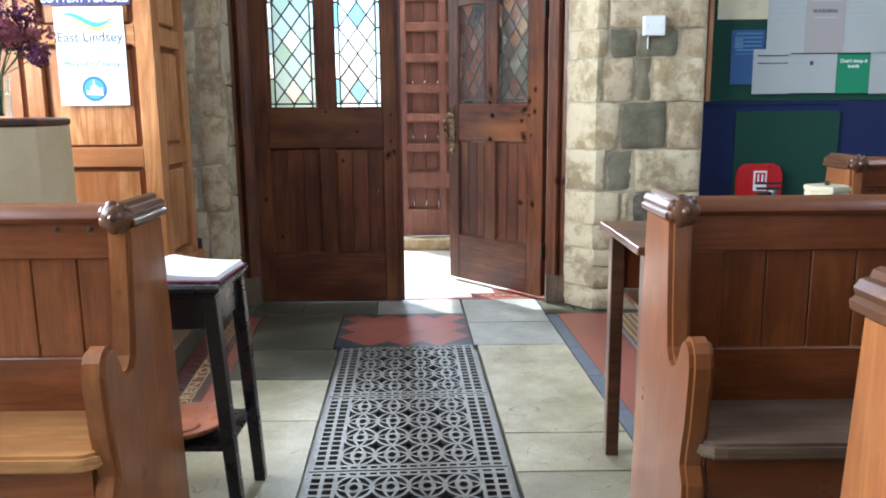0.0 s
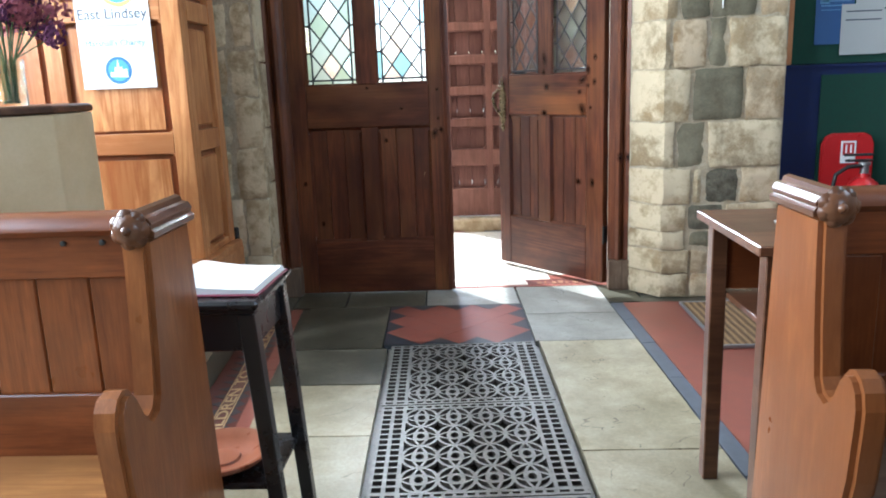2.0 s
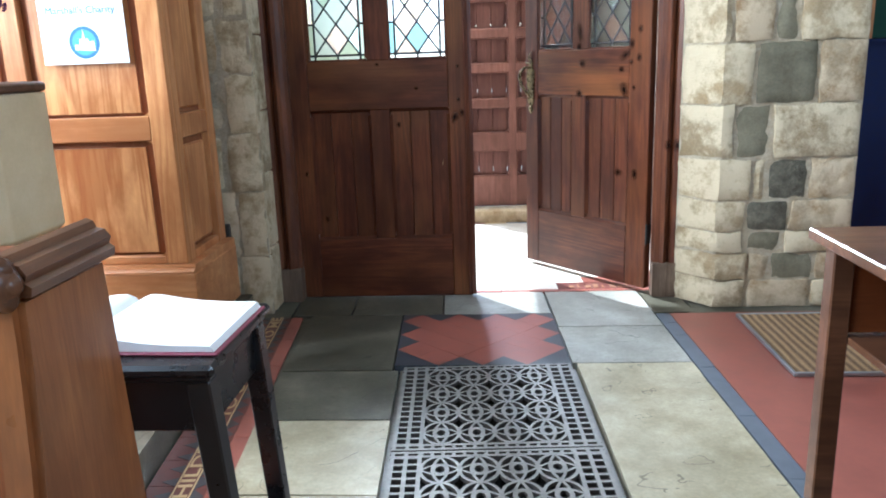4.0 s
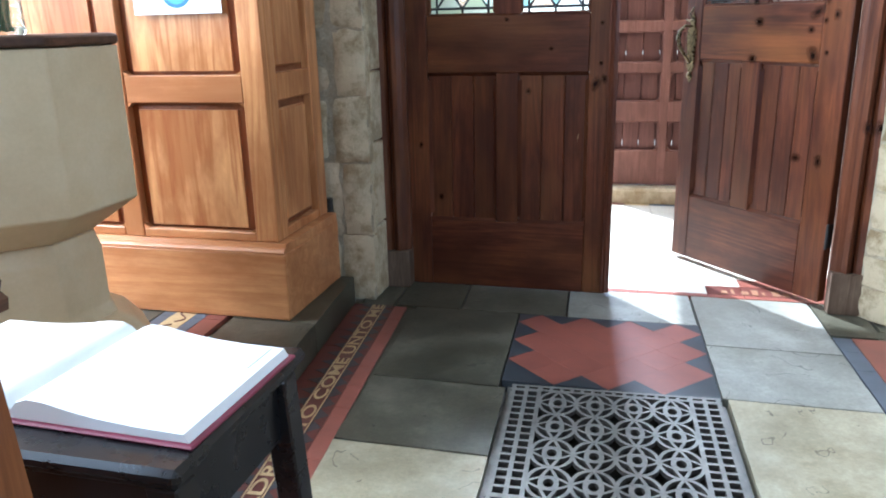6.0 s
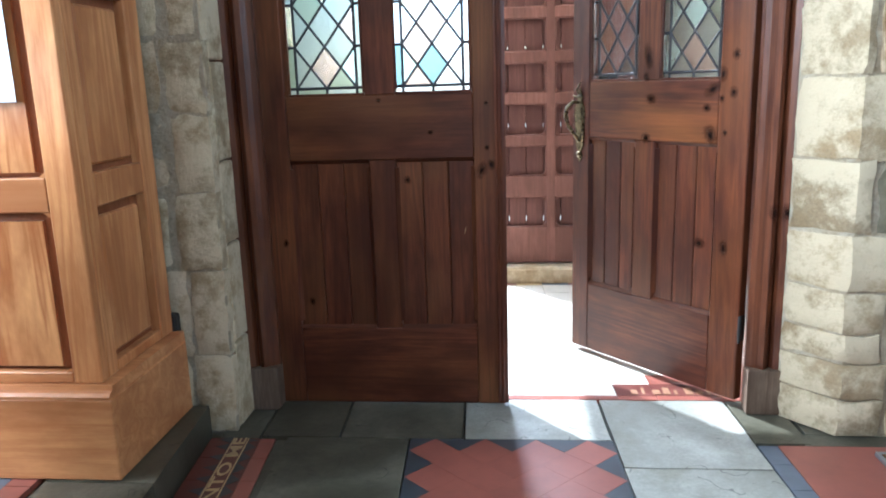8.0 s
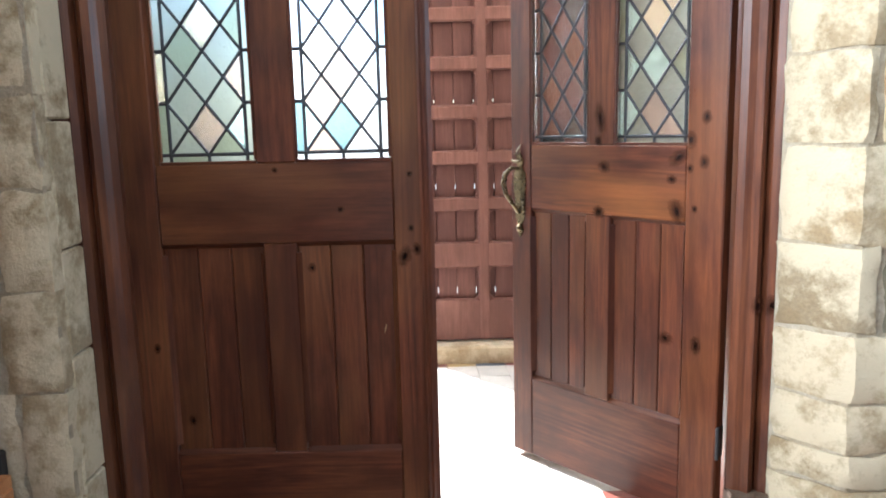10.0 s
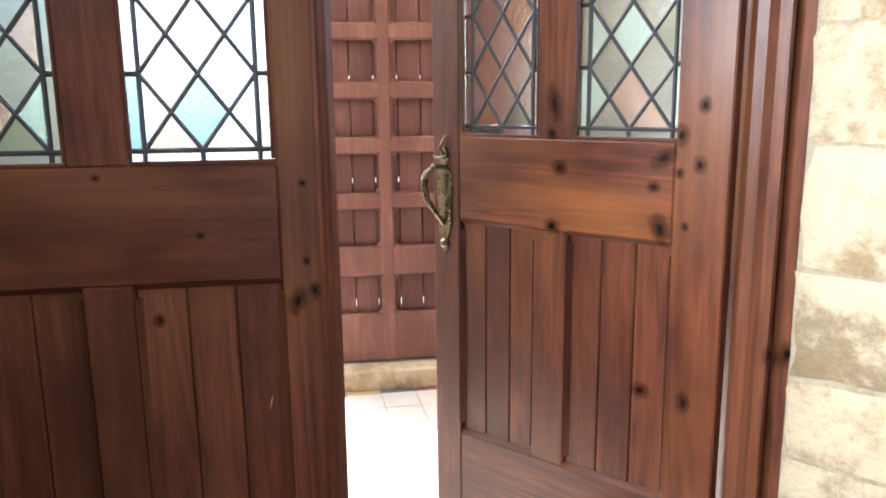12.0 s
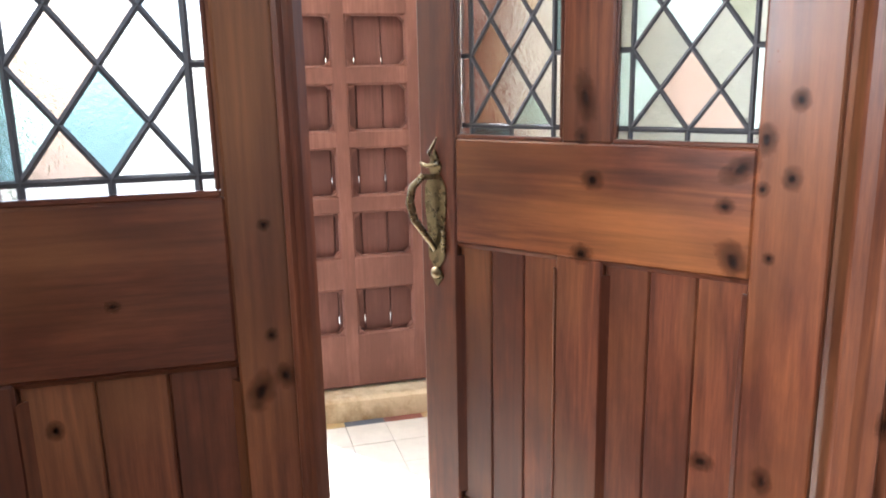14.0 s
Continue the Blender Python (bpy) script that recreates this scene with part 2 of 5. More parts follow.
# Pit bottom almost black: the dark under the grating put into the colour.
pit_shade = flat("pit_floor_shade", (0.02, 0.018, 0.016), 0.95)
# Pale tile: the sun's glare on the porch floor put into the colour.
sunlit_tile = flat("sunlit_tile", (0.66, 0.60, 0.50), 0.45, 0, 0.2, 9, 0.08)
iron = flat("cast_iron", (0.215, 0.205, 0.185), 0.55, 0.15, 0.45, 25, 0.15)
# Near-black iron for bar sides: shade in the holes put into the colour.
iron_shade = flat("shaded_iron", (0.055, 0.045, 0.038), 0.8, 0.2, 0.4, 40, 0.2)
lead = flat("lead_came", (0.09, 0.09, 0.095), 0.55, 0.7, 0.3, 60, 0.1)
brass = flat("aged_brass", (0.20, 0.155, 0.085), 0.28, 1.0, 0.5, 45, 0.2)
red_tile = flat("red_quarry_tile", (0.27, 0.088, 0.062), 0.36, 0, 0.3, 8, 0.1)
black_tile = flat("slate_black_tile", (0.045, 0.052, 0.06), 0.36, 0, 0.4, 10, 0.1)
maroon_tile = flat("maroon_tile", (0.13, 0.035, 0.025), 0.4, 0, 0.4, 12, 0.08)
slate = flat("slate_strip", (0.115, 0.13, 0.155), 0.5, 0, 0.35, 12, 0.12)
gold_tile = flat("ochre_tile", (0.50, 0.36, 0.16), 0.45, 0, 0.2)
ivory = flat("ivory_inlay", (0.55, 0.40, 0.20), 0.4, 0, 0.25, 30, 0.0)
faded_inlay = flat("faded_inlay", (0.30, 0.15, 0.08), 0.5, 0, 0.4, 30, 0.05)
# White paper greyed: the shade on the notice board put into the colour.
shaded_notice_paper = flat("shaded_notice_paper", (0.40, 0.41, 0.40), 0.75, 0, 0.08, 4, 0.0)
paper = flat("white_paper", (0.80, 0.81, 0.81), 0.75, 0, 0.05, 4, 0.0)
poster_p = flat("poster_paper", (0.74, 0.82, 0.86), 0.35, 0, 0.05, 3, 0.0)
ink = flat("black_ink", (0.05, 0.06, 0.08), 0.7, 0, 0.1)
grey_ink = flat("grey_print", (0.42, 0.43, 0.45), 0.7, 0, 0.1)
leaflet_blue = flat("leaflet_blue", (0.02, 0.07, 0.20), 0.6, 0, 0.1)
leaflet_print = flat("leaflet_print", (0.10, 0.22, 0.38), 0.6, 0, 0.1)
blue_ink = flat("blue_ink", (0.05, 0.18, 0.42), 0.6, 0, 0.1)
teal_ink = flat("teal_ink", (0.10, 0.38, 0.52), 0.6, 0, 0.1)
gold_ink = flat("gold_ink", (0.72, 0.52, 0.16), 0.6, 0, 0.1)
navy = flat("navy_banner", (0.035, 0.035, 0.16), 0.5, 0, 0.1)
white_pl = flat("white_plastic", (0.78, 0.78, 0.75), 0.35, 0, 0.08)
green_felt = flat("green_felt", (0.009, 0.05, 0.032), 0.95, 0, 0.3, 60, 0.1)
blue_felt = flat("blue_felt", (0.005, 0.014, 0.075), 0.9, 0, 0.3, 40, 0.1)
red_paint = flat("red_paint", (0.48, 0.018, 0.02), 0.3, 0, 0.15)
rubber = flat("black_rubber", (0.015, 0.015, 0.015), 0.5, 0, 0.2)
cream_tin = flat("cream_enamel", (0.62, 0.54, 0.36), 0.3, 0, 0.15)
steel = flat("grey_metal_edge", (0.35, 0.36, 0.36), 0.4, 0.8, 0.2)
plum = flat("plum_cover", (0.20, 0.02, 0.05), 0.5, 0, 0.2)
copper_clay = flat("red_turned_wood", (0.33, 0.11, 0.055), 0.3, 0, 0.25, 20)
green_leaf = flat("stem_green", (0.06, 0.12, 0.03), 0.6, 0, 0.4, 30)
petal_purple = flat("purple_petals", (0.16, 0.035, 0.12), 0.8, 0, 0.5, 40)
petal_pink = flat("pink_petals", (0.42, 0.12, 0.16), 0.8, 0, 0.4, 40)
gravel = stone("gravel_ground", [(0.3, (0.30, 0.27, 0.21)), (0.7, (0.48, 0.44, 0.36))], 30, 0.95, 0.6)


def coir_mat():
    m, nt, b = mat("coir", 0.95)
    v = coords(nt)
    n = noise_tex(nt, v, 120, 6, 0.8)
    w = nt.nodes.new("ShaderNodeTexWave")
    w.bands_direction, w.inputs["Scale"].default_value, w.inputs["Distortion"].default_value = "X", 9.0, 1.2
    nt.links.new(v, w.inputs["Vector"])
    f = mathn(nt, "ADD", mathn(nt, "MULTIPLY", n, 0.8), mathn(nt, "MULTIPLY", w.outputs["Fac"], 0.35))
    nt.links.new(ramp(nt, f, [(0.35, (0.10, 0.055, 0.025)), (0.85, (0.42, 0.27, 0.13))]), b.inputs["Base Color"])
    bump(nt, b, f, 0.9, 0.01)
    return m


coir = coir_mat()


def glass_mat(name, tint, rough=0.18):
    """Hammered leaded glass: clear body, uneven surface."""
    m, nt, b = mat(name, rough)
    b.inputs["Base Color"].default_value = (*tint, 1)
    b.inputs["Transmission Weight"].default_value = 1.0
    b.inputs["IOR"].default_value = 1.25
    bump(nt, b, noise_tex(nt, coords(nt), 60, 4, 0.65), 0.6, 0.006)
    return m


glass_clear = glass_mat("glass_clear", (0.93, 0.95, 0.93))
glass_teal = glass_mat("glass_teal", (0.62, 0.82, 0.80))
glass_amber = glass_mat("glass_amber", (0.90, 0.77, 0.58))
glass_sea = glass_mat("glass_sea_blue", (0.26, 0.42, 0.47), 0.25)
# Dim panes: the dark view behind the glass is put into the tint.
glass_dim = glass_mat("glass_dim", (0.38, 0.40, 0.35), 0.3)
glass_dim_green = glass_mat("glass_dim_green", (0.31, 0.34, 0.25), 0.3)
glass_rose = glass_mat("glass_rose", (0.58, 0.45, 0.38), 0.25)
BRIGHT = [glass_clear] * 6 + [glass_sea, glass_amber, glass_rose, glass_teal]
DIM_VIEW = [glass_dim] * 4 + [glass_dim_green, glass_amber, glass_rose, glass_teal]
vase_glass = glass_mat("vase_glass", (0.90, 0.97, 0.92), 0.03)


# ---- mesh helpers ----
def box(bm, x0, y0, z0, x1, y1, z1, bevel=0.0, shear=0.0):
    """A box, its edges bevelled, slanted in x along y by shear."""
    made = bmesh.ops.create_cube(bm, size=1.0)["verts"]
    for v in made:
        v.co = Vector((x0 + (v.co.x + 0.5) * (x1 - x0), y0 + (v.co.y + 0.5) * (y1 - y0), z0 + (v.co.z + 0.5) * (z1 - z0)))
        v.co.x += shear * (7.0 - v.co.y)
    if bevel:
        edges = list({e for v in made for e in v.link_edges})
        bmesh.ops.bevel(bm, geom=edges, offset=bevel, segments=1, affect="EDGES")
    return bm


def boxed(*args, **kw):
    return box(bmesh.new(), *args, **kw)


def prism(points, lo, hi, axis="x", bevel=0.0):
    """An outline in the two other axes, pushed along one axis."""
    bm = bmesh.new()
    put = {"x": lambda a, b, c: (c, a, b), "y": lambda a, b, c: (a, c, b), "z": lambda a, b, c: (a, b, c)}[axis]
    f = bm.faces.new([bm.verts.new(put(a, b, lo)) for a, b in points])
    ext = bmesh.ops.extrude_face_region(bm, geom=[f])
    d = Vector(put(0, 0, hi - lo))
    bmesh.ops.translate(bm, verts=[g for g in ext["geom"] if isinstance(g, bmesh.types.BMVert)], vec=d)
    bmesh.ops.recalc_face_normals(bm, faces=bm.faces)
    if bevel:
        caps = [f for f in bm.faces if len(f.verts) == len(points)]
        bmesh.ops.bevel(bm, geom=list({e for f in caps for e in f.edges}), offset=bevel, segments=2, affect="EDGES")
    return bm


def lathe(profile, n=32, at=(0, 0, 0), bm=None):
    """A turned shape from rows of radius and height."""
    bm = bm or bmesh.new()
    rings = [[bm.verts.new((at[0] + r * math.cos(2 * math.pi * i / n), at[1] + r * math.sin(2 * math.pi * i / n), at[2] + z)) for i in range(n)] for r, z in profile]
    for a, b in zip(rings, rings[1:]):
        for i in range(n):
            bm.faces.new((a[i], a[(i + 1) % n], b[(i + 1) % n], b[i]))
    bm.faces.new(list(reversed(rings[0])))
    bm.faces.new(rings[-1])
    return bm


def tube(points, radius, n=8, bm=None):
    """A round bar along a line of points; radius may be a list."""
    bm = bm or bmesh.new()
    pts = [Vector(p) for p in points]
    rings = []
    for i, p in enumerate(pts):
        d = (pts[min(i + 1, len(pts) - 1)] - pts[max(i - 1, 0)]).normalized()
        u = d.orthogonal().normalized() if not rings else (prev - d * prev.dot(d)).normalized()
        prev = u
        w = d.cross(u)
        r = radius[i] if isinstance(radius, (list, tuple)) else radius
        rings.append([bm.verts.new(p + r * (u * math.cos(2 * math.pi * k / n) + w * math.sin(2 * math.pi * k / n))) for k in range(n)])
    for a, b in zip(rings, rings[1:]):
        for i in range(n):
            bm.faces.new((a[i], a[(i + 1) % n], b[(i + 1) % n], b[i]))
    bm.faces.new(list(reversed(rings[0])))
    bm.faces.new(rings[-1])
    return bm


def mesh_of(name, bm, material, smooth=False):
    me = bpy.data.meshes.new(name)
    bmesh.ops.recalc_face_normals(bm, faces=bm.faces)
    bm.to_mesh(me)
    bm.free()
    me.materials.append(material)
    if smooth:
        for p in me.polygons:
            p.use_smooth = True
        me.set_sharp_from_angle(angle=radians(40))
    return me


def part(name, bm, material, parent, label="", smooth=False):
    ob = new(name, mesh_of(name, bm, material, smooth))
    ob.parent = parent
    if label:
        ob["label"] = label
    return ob


def thing(name, bm, material, label, category, group="", kind="", smooth=False):
    return tagged(new(name, mesh_of(name, bm, material, smooth)), label, category, group, kind)


def holder(name, m, label, category, group="", kind=""):
    ob = new(name)
    ob.matrix_world = m
    ob.empty_display_size = 0.1
    return tagged(ob, label, category, group, kind)


def lettering(name, words, size, m, material, parent, bold=0.0):
    """Words in the built-in font, as a thin mesh lying in its own x and y, at the pose m."""
    cu = bpy.data.curves.new(name, "FONT")
    cu.body, cu.size, cu.align_x, cu.extrude, cu.offset = words, size, "CENTER", 0.0004, bold
    tmp = bpy.data.objects.new(name, cu)
    me = bpy.data.meshes.new_from_object(tmp)
    bpy.data.objects.remove(tmp)
    me.materials.append(material)
    ob = new(name, me)
    ob.parent = parent
    ob.matrix_local = m
    return ob

# ---- the large structure ----
def multi(boxes, bevel=0.0):
    bm = bmesh.new()
    for b in boxes:
        box(bm, *b, bevel=bevel)
    return bm


SK = 0.045  # the floor's joints run a little askew to the entrance wall
GX0, GX1, GY1 = -0.308, 0.378, 6.41  # grating channel at y = 7, and its end
floor = thing("floor", multi([(-4.2, -3.0, -0.5, 5.0, 7.75, -0.45)]), pit_shade, "worn church floor of sandstone flags and patterned tiles", "floor", kind="structure")
part("bed", box(box(box(bmesh.new(), -4.4, -3.2, -0.45, GX0 - 0.012, GY1, -0.045, shear=SK), GX1 + 0.012, -3.2, -0.45, 4.6, GY1, -0.045, shear=SK), -4.4, GY1, -0.45, 5.2, 7.76, -0.045), grime_pit_shade, floor)
wall_north = thing("wall_north", multi([(-4.2, 7.109, -0.1, -1.07, 7.75, 7.0), (1.155, 7.1125, -0.1, 1.765, 7.75, 2.3), (1.055, 7.3, -0.1, 1.155, 7.75, 2.3), (1.055, 7.1125, 2.3, 1.765, 7.75, 7.0), (1.765, 7.34, -0.1, 5.0, 7.75, 7.0), (-1.07, 7.14, 2.3, 1.055, 7.75, 7.0)]), mortar, "old entrance wall of mixed limewashed and green stone blocks", "wall", kind="structure")
# Walls out of view, with openings assumed for the daylight lamps.
thing("wall_west", multi([(-4.5, -3.0, -0.1, -4.2, 7.75, 1.4), (-4.5, -3.0, 3.8, -4.2, 7.75, 4.5), (-4.5, -3.0, 6.3, -4.2, 7.75, 7.0), (-4.5, -3.0, 4.5, -4.2, 1.0, 6.3), (-4.5, 4.0, 4.5, -4.2, 4.6, 6.3), (-4.5, 6.6, 4.5, -4.2, 7.75, 6.3), (-4.5, -3.0, 1.4, -4.2, 1.7, 3.8), (-4.5, 3.3, 1.4, -4.2, 4.4, 3.8), (-4.5, 6.0, 1.4, -4.2, 7.75, 3.8)]), plaster, "plain plastered side wall with tall and high window openings", "wall", kind="structure")
thing("wall_east", multi([(5.0, -3.0, -0.1, 5.3, 7.75, 4.5), (5.0, -3.0, 6.3, 5.3, 7.75, 7.0), (5.0, -3.0, 4.5, 5.3, 2.3, 6.3), (5.0, 5.7, 4.5, 5.3, 7.75, 6.3)]), plaster, "plain plastered side wall with a high window opening", "wall", kind="structure")
thing("wall_south", multi([(-4.5, -3.3, -0.1, 2.0, -3.0, 7.0), (4.0, -3.3, -0.1, 5.3, -3.0, 7.0), (2.0, -3.3, -0.1, 4.0, -3.0, 1.6), (2.0, -3.3, 4.0, 4.0, -3.0, 7.0)]), plaster, "plain plastered end wall with one window opening", "wall", kind="structure")
thing("ceiling", boxed(-4.5, -3.3, 7.0, 5.3, 7.75, 7.15), plaster, "plain pale church ceiling", "ceiling", kind="structure")
thing("porch_wall_west", multi([(-1.5, 7.75, -0.1, -1.4, 8.6, 3.5), (-1.5, 8.6, -0.1, -1.4, 9.7, 0.35), (-1.5, 8.6, 2.5, -1.4, 9.7, 3.5)]), limewash, "limewashed open-sided porch wall", "wall", kind="structure")
thing("porch_wall_east", boxed(1.4, 7.75, -0.1, 1.8, 9.7, 3.5), limewash, "limewashed stone side wall of the porch", "wall", kind="structure")
thing("porch_wall_north", multi([(0.98, 9.3, -0.1, 1.4, 9.7, 3.5), (-1.4, 9.3, 3.05, 0.98, 9.7, 3.5)]), limewash, "limewashed outer wall of the porch with its doorway", "wall", kind="structure")
thing("porch_ceiling", boxed(-1.5, 7.75, 3.5, 1.8, 9.7, 3.65), limewash, "plain boarded ceiling of the porch", "ceiling", kind="structure")
thing("ground", multi([(-1500, 9.7, -0.3, 1500, 2500, -0.08), (-1500, 7.75, -0.3, -1.5, 9.7, -0.08), (1.8, 7.75, -0.3, 1500, 9.7, -0.08)]), gravel, "pale gravel churchyard path outside the porch", "ground", kind="structure")
porch_floor = thing("porch_floor", boxed(-1.4, 7.76, -0.3, 1.4, 9.7, -0.012), red_tile, "sunlit red tiled floor of the porch", "floor", kind="structure")
thing("porch_step", boxed(-0.1, 9.16, -0.012, 1.0, 9.32, 0.10, bevel=0.014), tan_stone, "worn pale stone sill under the porch gate", "step", kind="structure")


# ---- churchyard hedge ----
def hedge(x0, x1, y, top):
    """A dense dark hedge: a woody core under thousands of small leaves."""
    hd = holder("hedge", pose(0, 0, -0.08), "tall dark green churchyard hedge outside the porch", "hedge")
    rh = random.Random(5)
    bm = bmesh.new()
    for k in range(14):
        x = x0 + (x1 - x0) * (k + 0.5) / 14
        tube([(x, y, 0), (x + rh.uniform(-0.1, 0.1), y + rh.uniform(-0.1, 0.1), top * 0.5), (x + rh.uniform(-0.2, 0.2), y, top * 0.85)], [0.04, 0.03, 0.01], 6, bm)
    part("stems", bm, lid_w, hd)["kind"] = "stuff"
    verts, faces = [], []
    for k in range(9000):
        p = Vector((rh.uniform(x0, x1), y + rh.gauss(0, 0.28), top * rh.random() ** 0.8 + rh.gauss(0, 0.05)))
        a = Vector((rh.gauss(0, 1), rh.gauss(0, 1), rh.gauss(0, 1))).normalized() * 0.055
        c = a.orthogonal().normalized() * 0.032
        n = len(verts)
        verts += [p - a, p + c, p + a, p - c]
        faces.append((n, n + 1, n + 2, n + 3))
    me = bpy.data.meshes.new("leaves")
    me.from_pydata([tuple(v) for v in verts], [], faces)
    me.materials.append(green_leaf)
    lv = new("leaves", me)
    lv.parent = hd
    lv["kind"] = "stuff"


hedge(-7.0, -1.75, 12.2, 2.7)


# ---- door frame ----
def door_frame():
    f = holder("door_frame", pose(0, 7.28, 0), "dark stained moulded timber frame around the entrance doors", "door frame", kind="structure")
    for side in (-1, 1):
        a, b = (0.895, 1.05)
        cx = lambda v: side * v - (0.005 if side < 0 else 0)
        dp = 0.14 if side < 0 else 0.055
        prof = [(cx(a), dp), (cx(a), 0.045), (cx(a + 0.016), 0.028), (cx(a + 0.035), 0.02), (cx(a + 0.05), 0.0), (cx(a + 0.066), 0.012), (cx(a + 0.078), 0.03), (cx(a + 0.088), 0.012), (cx(a + 0.105), 0.0), (cx(a + 0.12), 0.004), (cx(b), -0.012), (cx(b), dp)]
        part("jamb", prism(prof, 0.17, 2.2, "z"), frame_w, f)
        foot = [(cx(a - 0.002), dp), (cx(a - 0.002), -0.006), (cx(b - 0.03), -0.012), (cx(b + 0.002), -0.016), (cx(b + 0.002), dp)]
        part("jamb_foot", prism(foot, 0.0, 0.175, "z", 0.004), foot_w, f, "bare worn foot block of the jamb")
        if side > 0:
            part("rebate", boxed(0.907, 0.0555, 0.0, b, 0.124, 2.2, bevel=0.002), frame_w, f)
        part("stop", boxed(*sorted((cx(a + 0.0), cx(a - 0.025)))[:1], 0.122, 0.0, sorted((cx(a), cx(a - 0.025)))[1], 0.15, 2.12), frame_w, f) if side < 0 else None
    part("lintel", boxed(-1.055, -0.01, 2.2, 1.05, 0.14, 2.32, bevel=0.01), frame_w, f)
    return f


frame_1 = door_frame()


def leaded_light(parent, x0, x1, z0, z1, y, seed, kinds, chosen):
    """One leaded window of two diamonds across in a border, with its tinted panes."""
    rnd = random.Random(seed)
    w = part("window", boxed(x0 - 0.002, y - 0.0022, z0 - 0.002, x1 + 0.002, y + 0.0022, z0 + 0.0015), lead, parent, "leaded window of tinted diamond panes")
    bw, half, rise = 0.027, (x1 - x0 - 0.054) / 4, 0.0745
    ix0, ix1, iz0 = x0 + bw, x1 - bw, z0 + bw

    def pane(pts, glass=None):
        ob = part("pane", prism(pts, y - 0.0016, y + 0.0016, "y"), glass or rnd.choice(kinds), w)
        ob.visible_shadow = False

    rows = int((z1 - iz0) / rise) + 1
    for r in range(-1, rows + 1):
        zc = iz0 + r * rise
        for k in range(0, 5):
            if (k + r) % 2 == 0:
                continue
            xc = ix0 + k * half
            pts = [(xc, zc - rise), (xc + half, zc), (xc, zc + rise), (xc - half, zc)]
            out = []
            for lim, ax, s in ((ix0, 0, 1), (ix1, 0, -1), (iz0, 1, 1), (z1 - 0.001, 1, -1)):
                src, out = (pts if not out else out), []
                for i, p in enumerate(src):
                    q = src[(i + 1) % len(src)]
                    pi, qi = s * (p[ax] - lim) >= -1e-7, s * (q[ax] - lim) >= -1e-7
                    if pi:
                        out.append(p)
                    if pi != qi:
                        f = (lim - p[ax]) / (q[ax] - p[ax])
                        out.append((p[0] + f * (q[0] - p[0]), p[1] + f * (q[1] - p[1])))
                if not out:
                    break
            if len(out) >= 3:
                area = sum(out[i][0] * out[(i + 1) % len(out)][1] - out[(i + 1) % len(out)][0] * out[i][1] for i in range(len(out)))
                if abs(area) > 2e-4:
                    pane(out, chosen.get((k, r)))
    for a, b in ((x0, ix0), (ix1, x1)):
        for z in range(-1, 5):
            lo, hi = max(z0 + bw, iz0 + 0.15 + (z - 1) * 0.149), min(z1, iz0 + 0.15 + z * 0.149)
            if hi - lo > 0.01:
                pane([(a, lo), (b, lo), (b, hi), (a, hi)])
    for a, b in ((x0, ix0), (ix0, (x0 + x1) / 2), ((x0 + x1) / 2, ix1), (ix1, x1)):
        pane([(a, z0), (b, z0), (b, iz0), (a, iz0)])
    bm = bmesh.new()
    r = 0.0058
    tube([(ix0, y, z0), (ix0, y, z1)], r, 6, bm)
    tube([(ix1, y, z0), (ix1, y, z1)], r, 6, bm)
    tube([(x0, y, iz0), (x1, y, iz0)], r, 6, bm)
    tube([((x0 + x1) / 2, y, z0), ((x0 + x1) / 2, y, iz0)], r, 6, bm)
    for z in np.arange(iz0 + 2 * rise, z1, 2 * rise):
        tube([(x0, y, z), (ix0, y, z)], r, 6, bm)
        tube([(ix1, y, z), (x1, y, z)], r, 6, bm)
    for s in (-1, 1):
        for k in range(-8, 12):
            # lines x = xm + s*half*(z-iz0)/rise, shifted by whole diamonds
            xm = (ix0 + ix1) / 2 + 2 * half * k
            t0, t1 = 0.0, (z1 - iz0) / rise
            ta, tb = sorted(((ix0 - xm) / (s * half), (ix1 - xm) / (s * half)))
            t0, t1 = max(t0, ta), min(t1, tb)
            if t1 - t0 > 0.05:
                tube([(xm + s * half * t0, y, iz0 + rise * t0), (xm + s * half * t1, y, iz0 + rise * t1)], 0.0052, 6, bm)
    part("came", bm, lead, w, "grey lead strips", smooth=True)


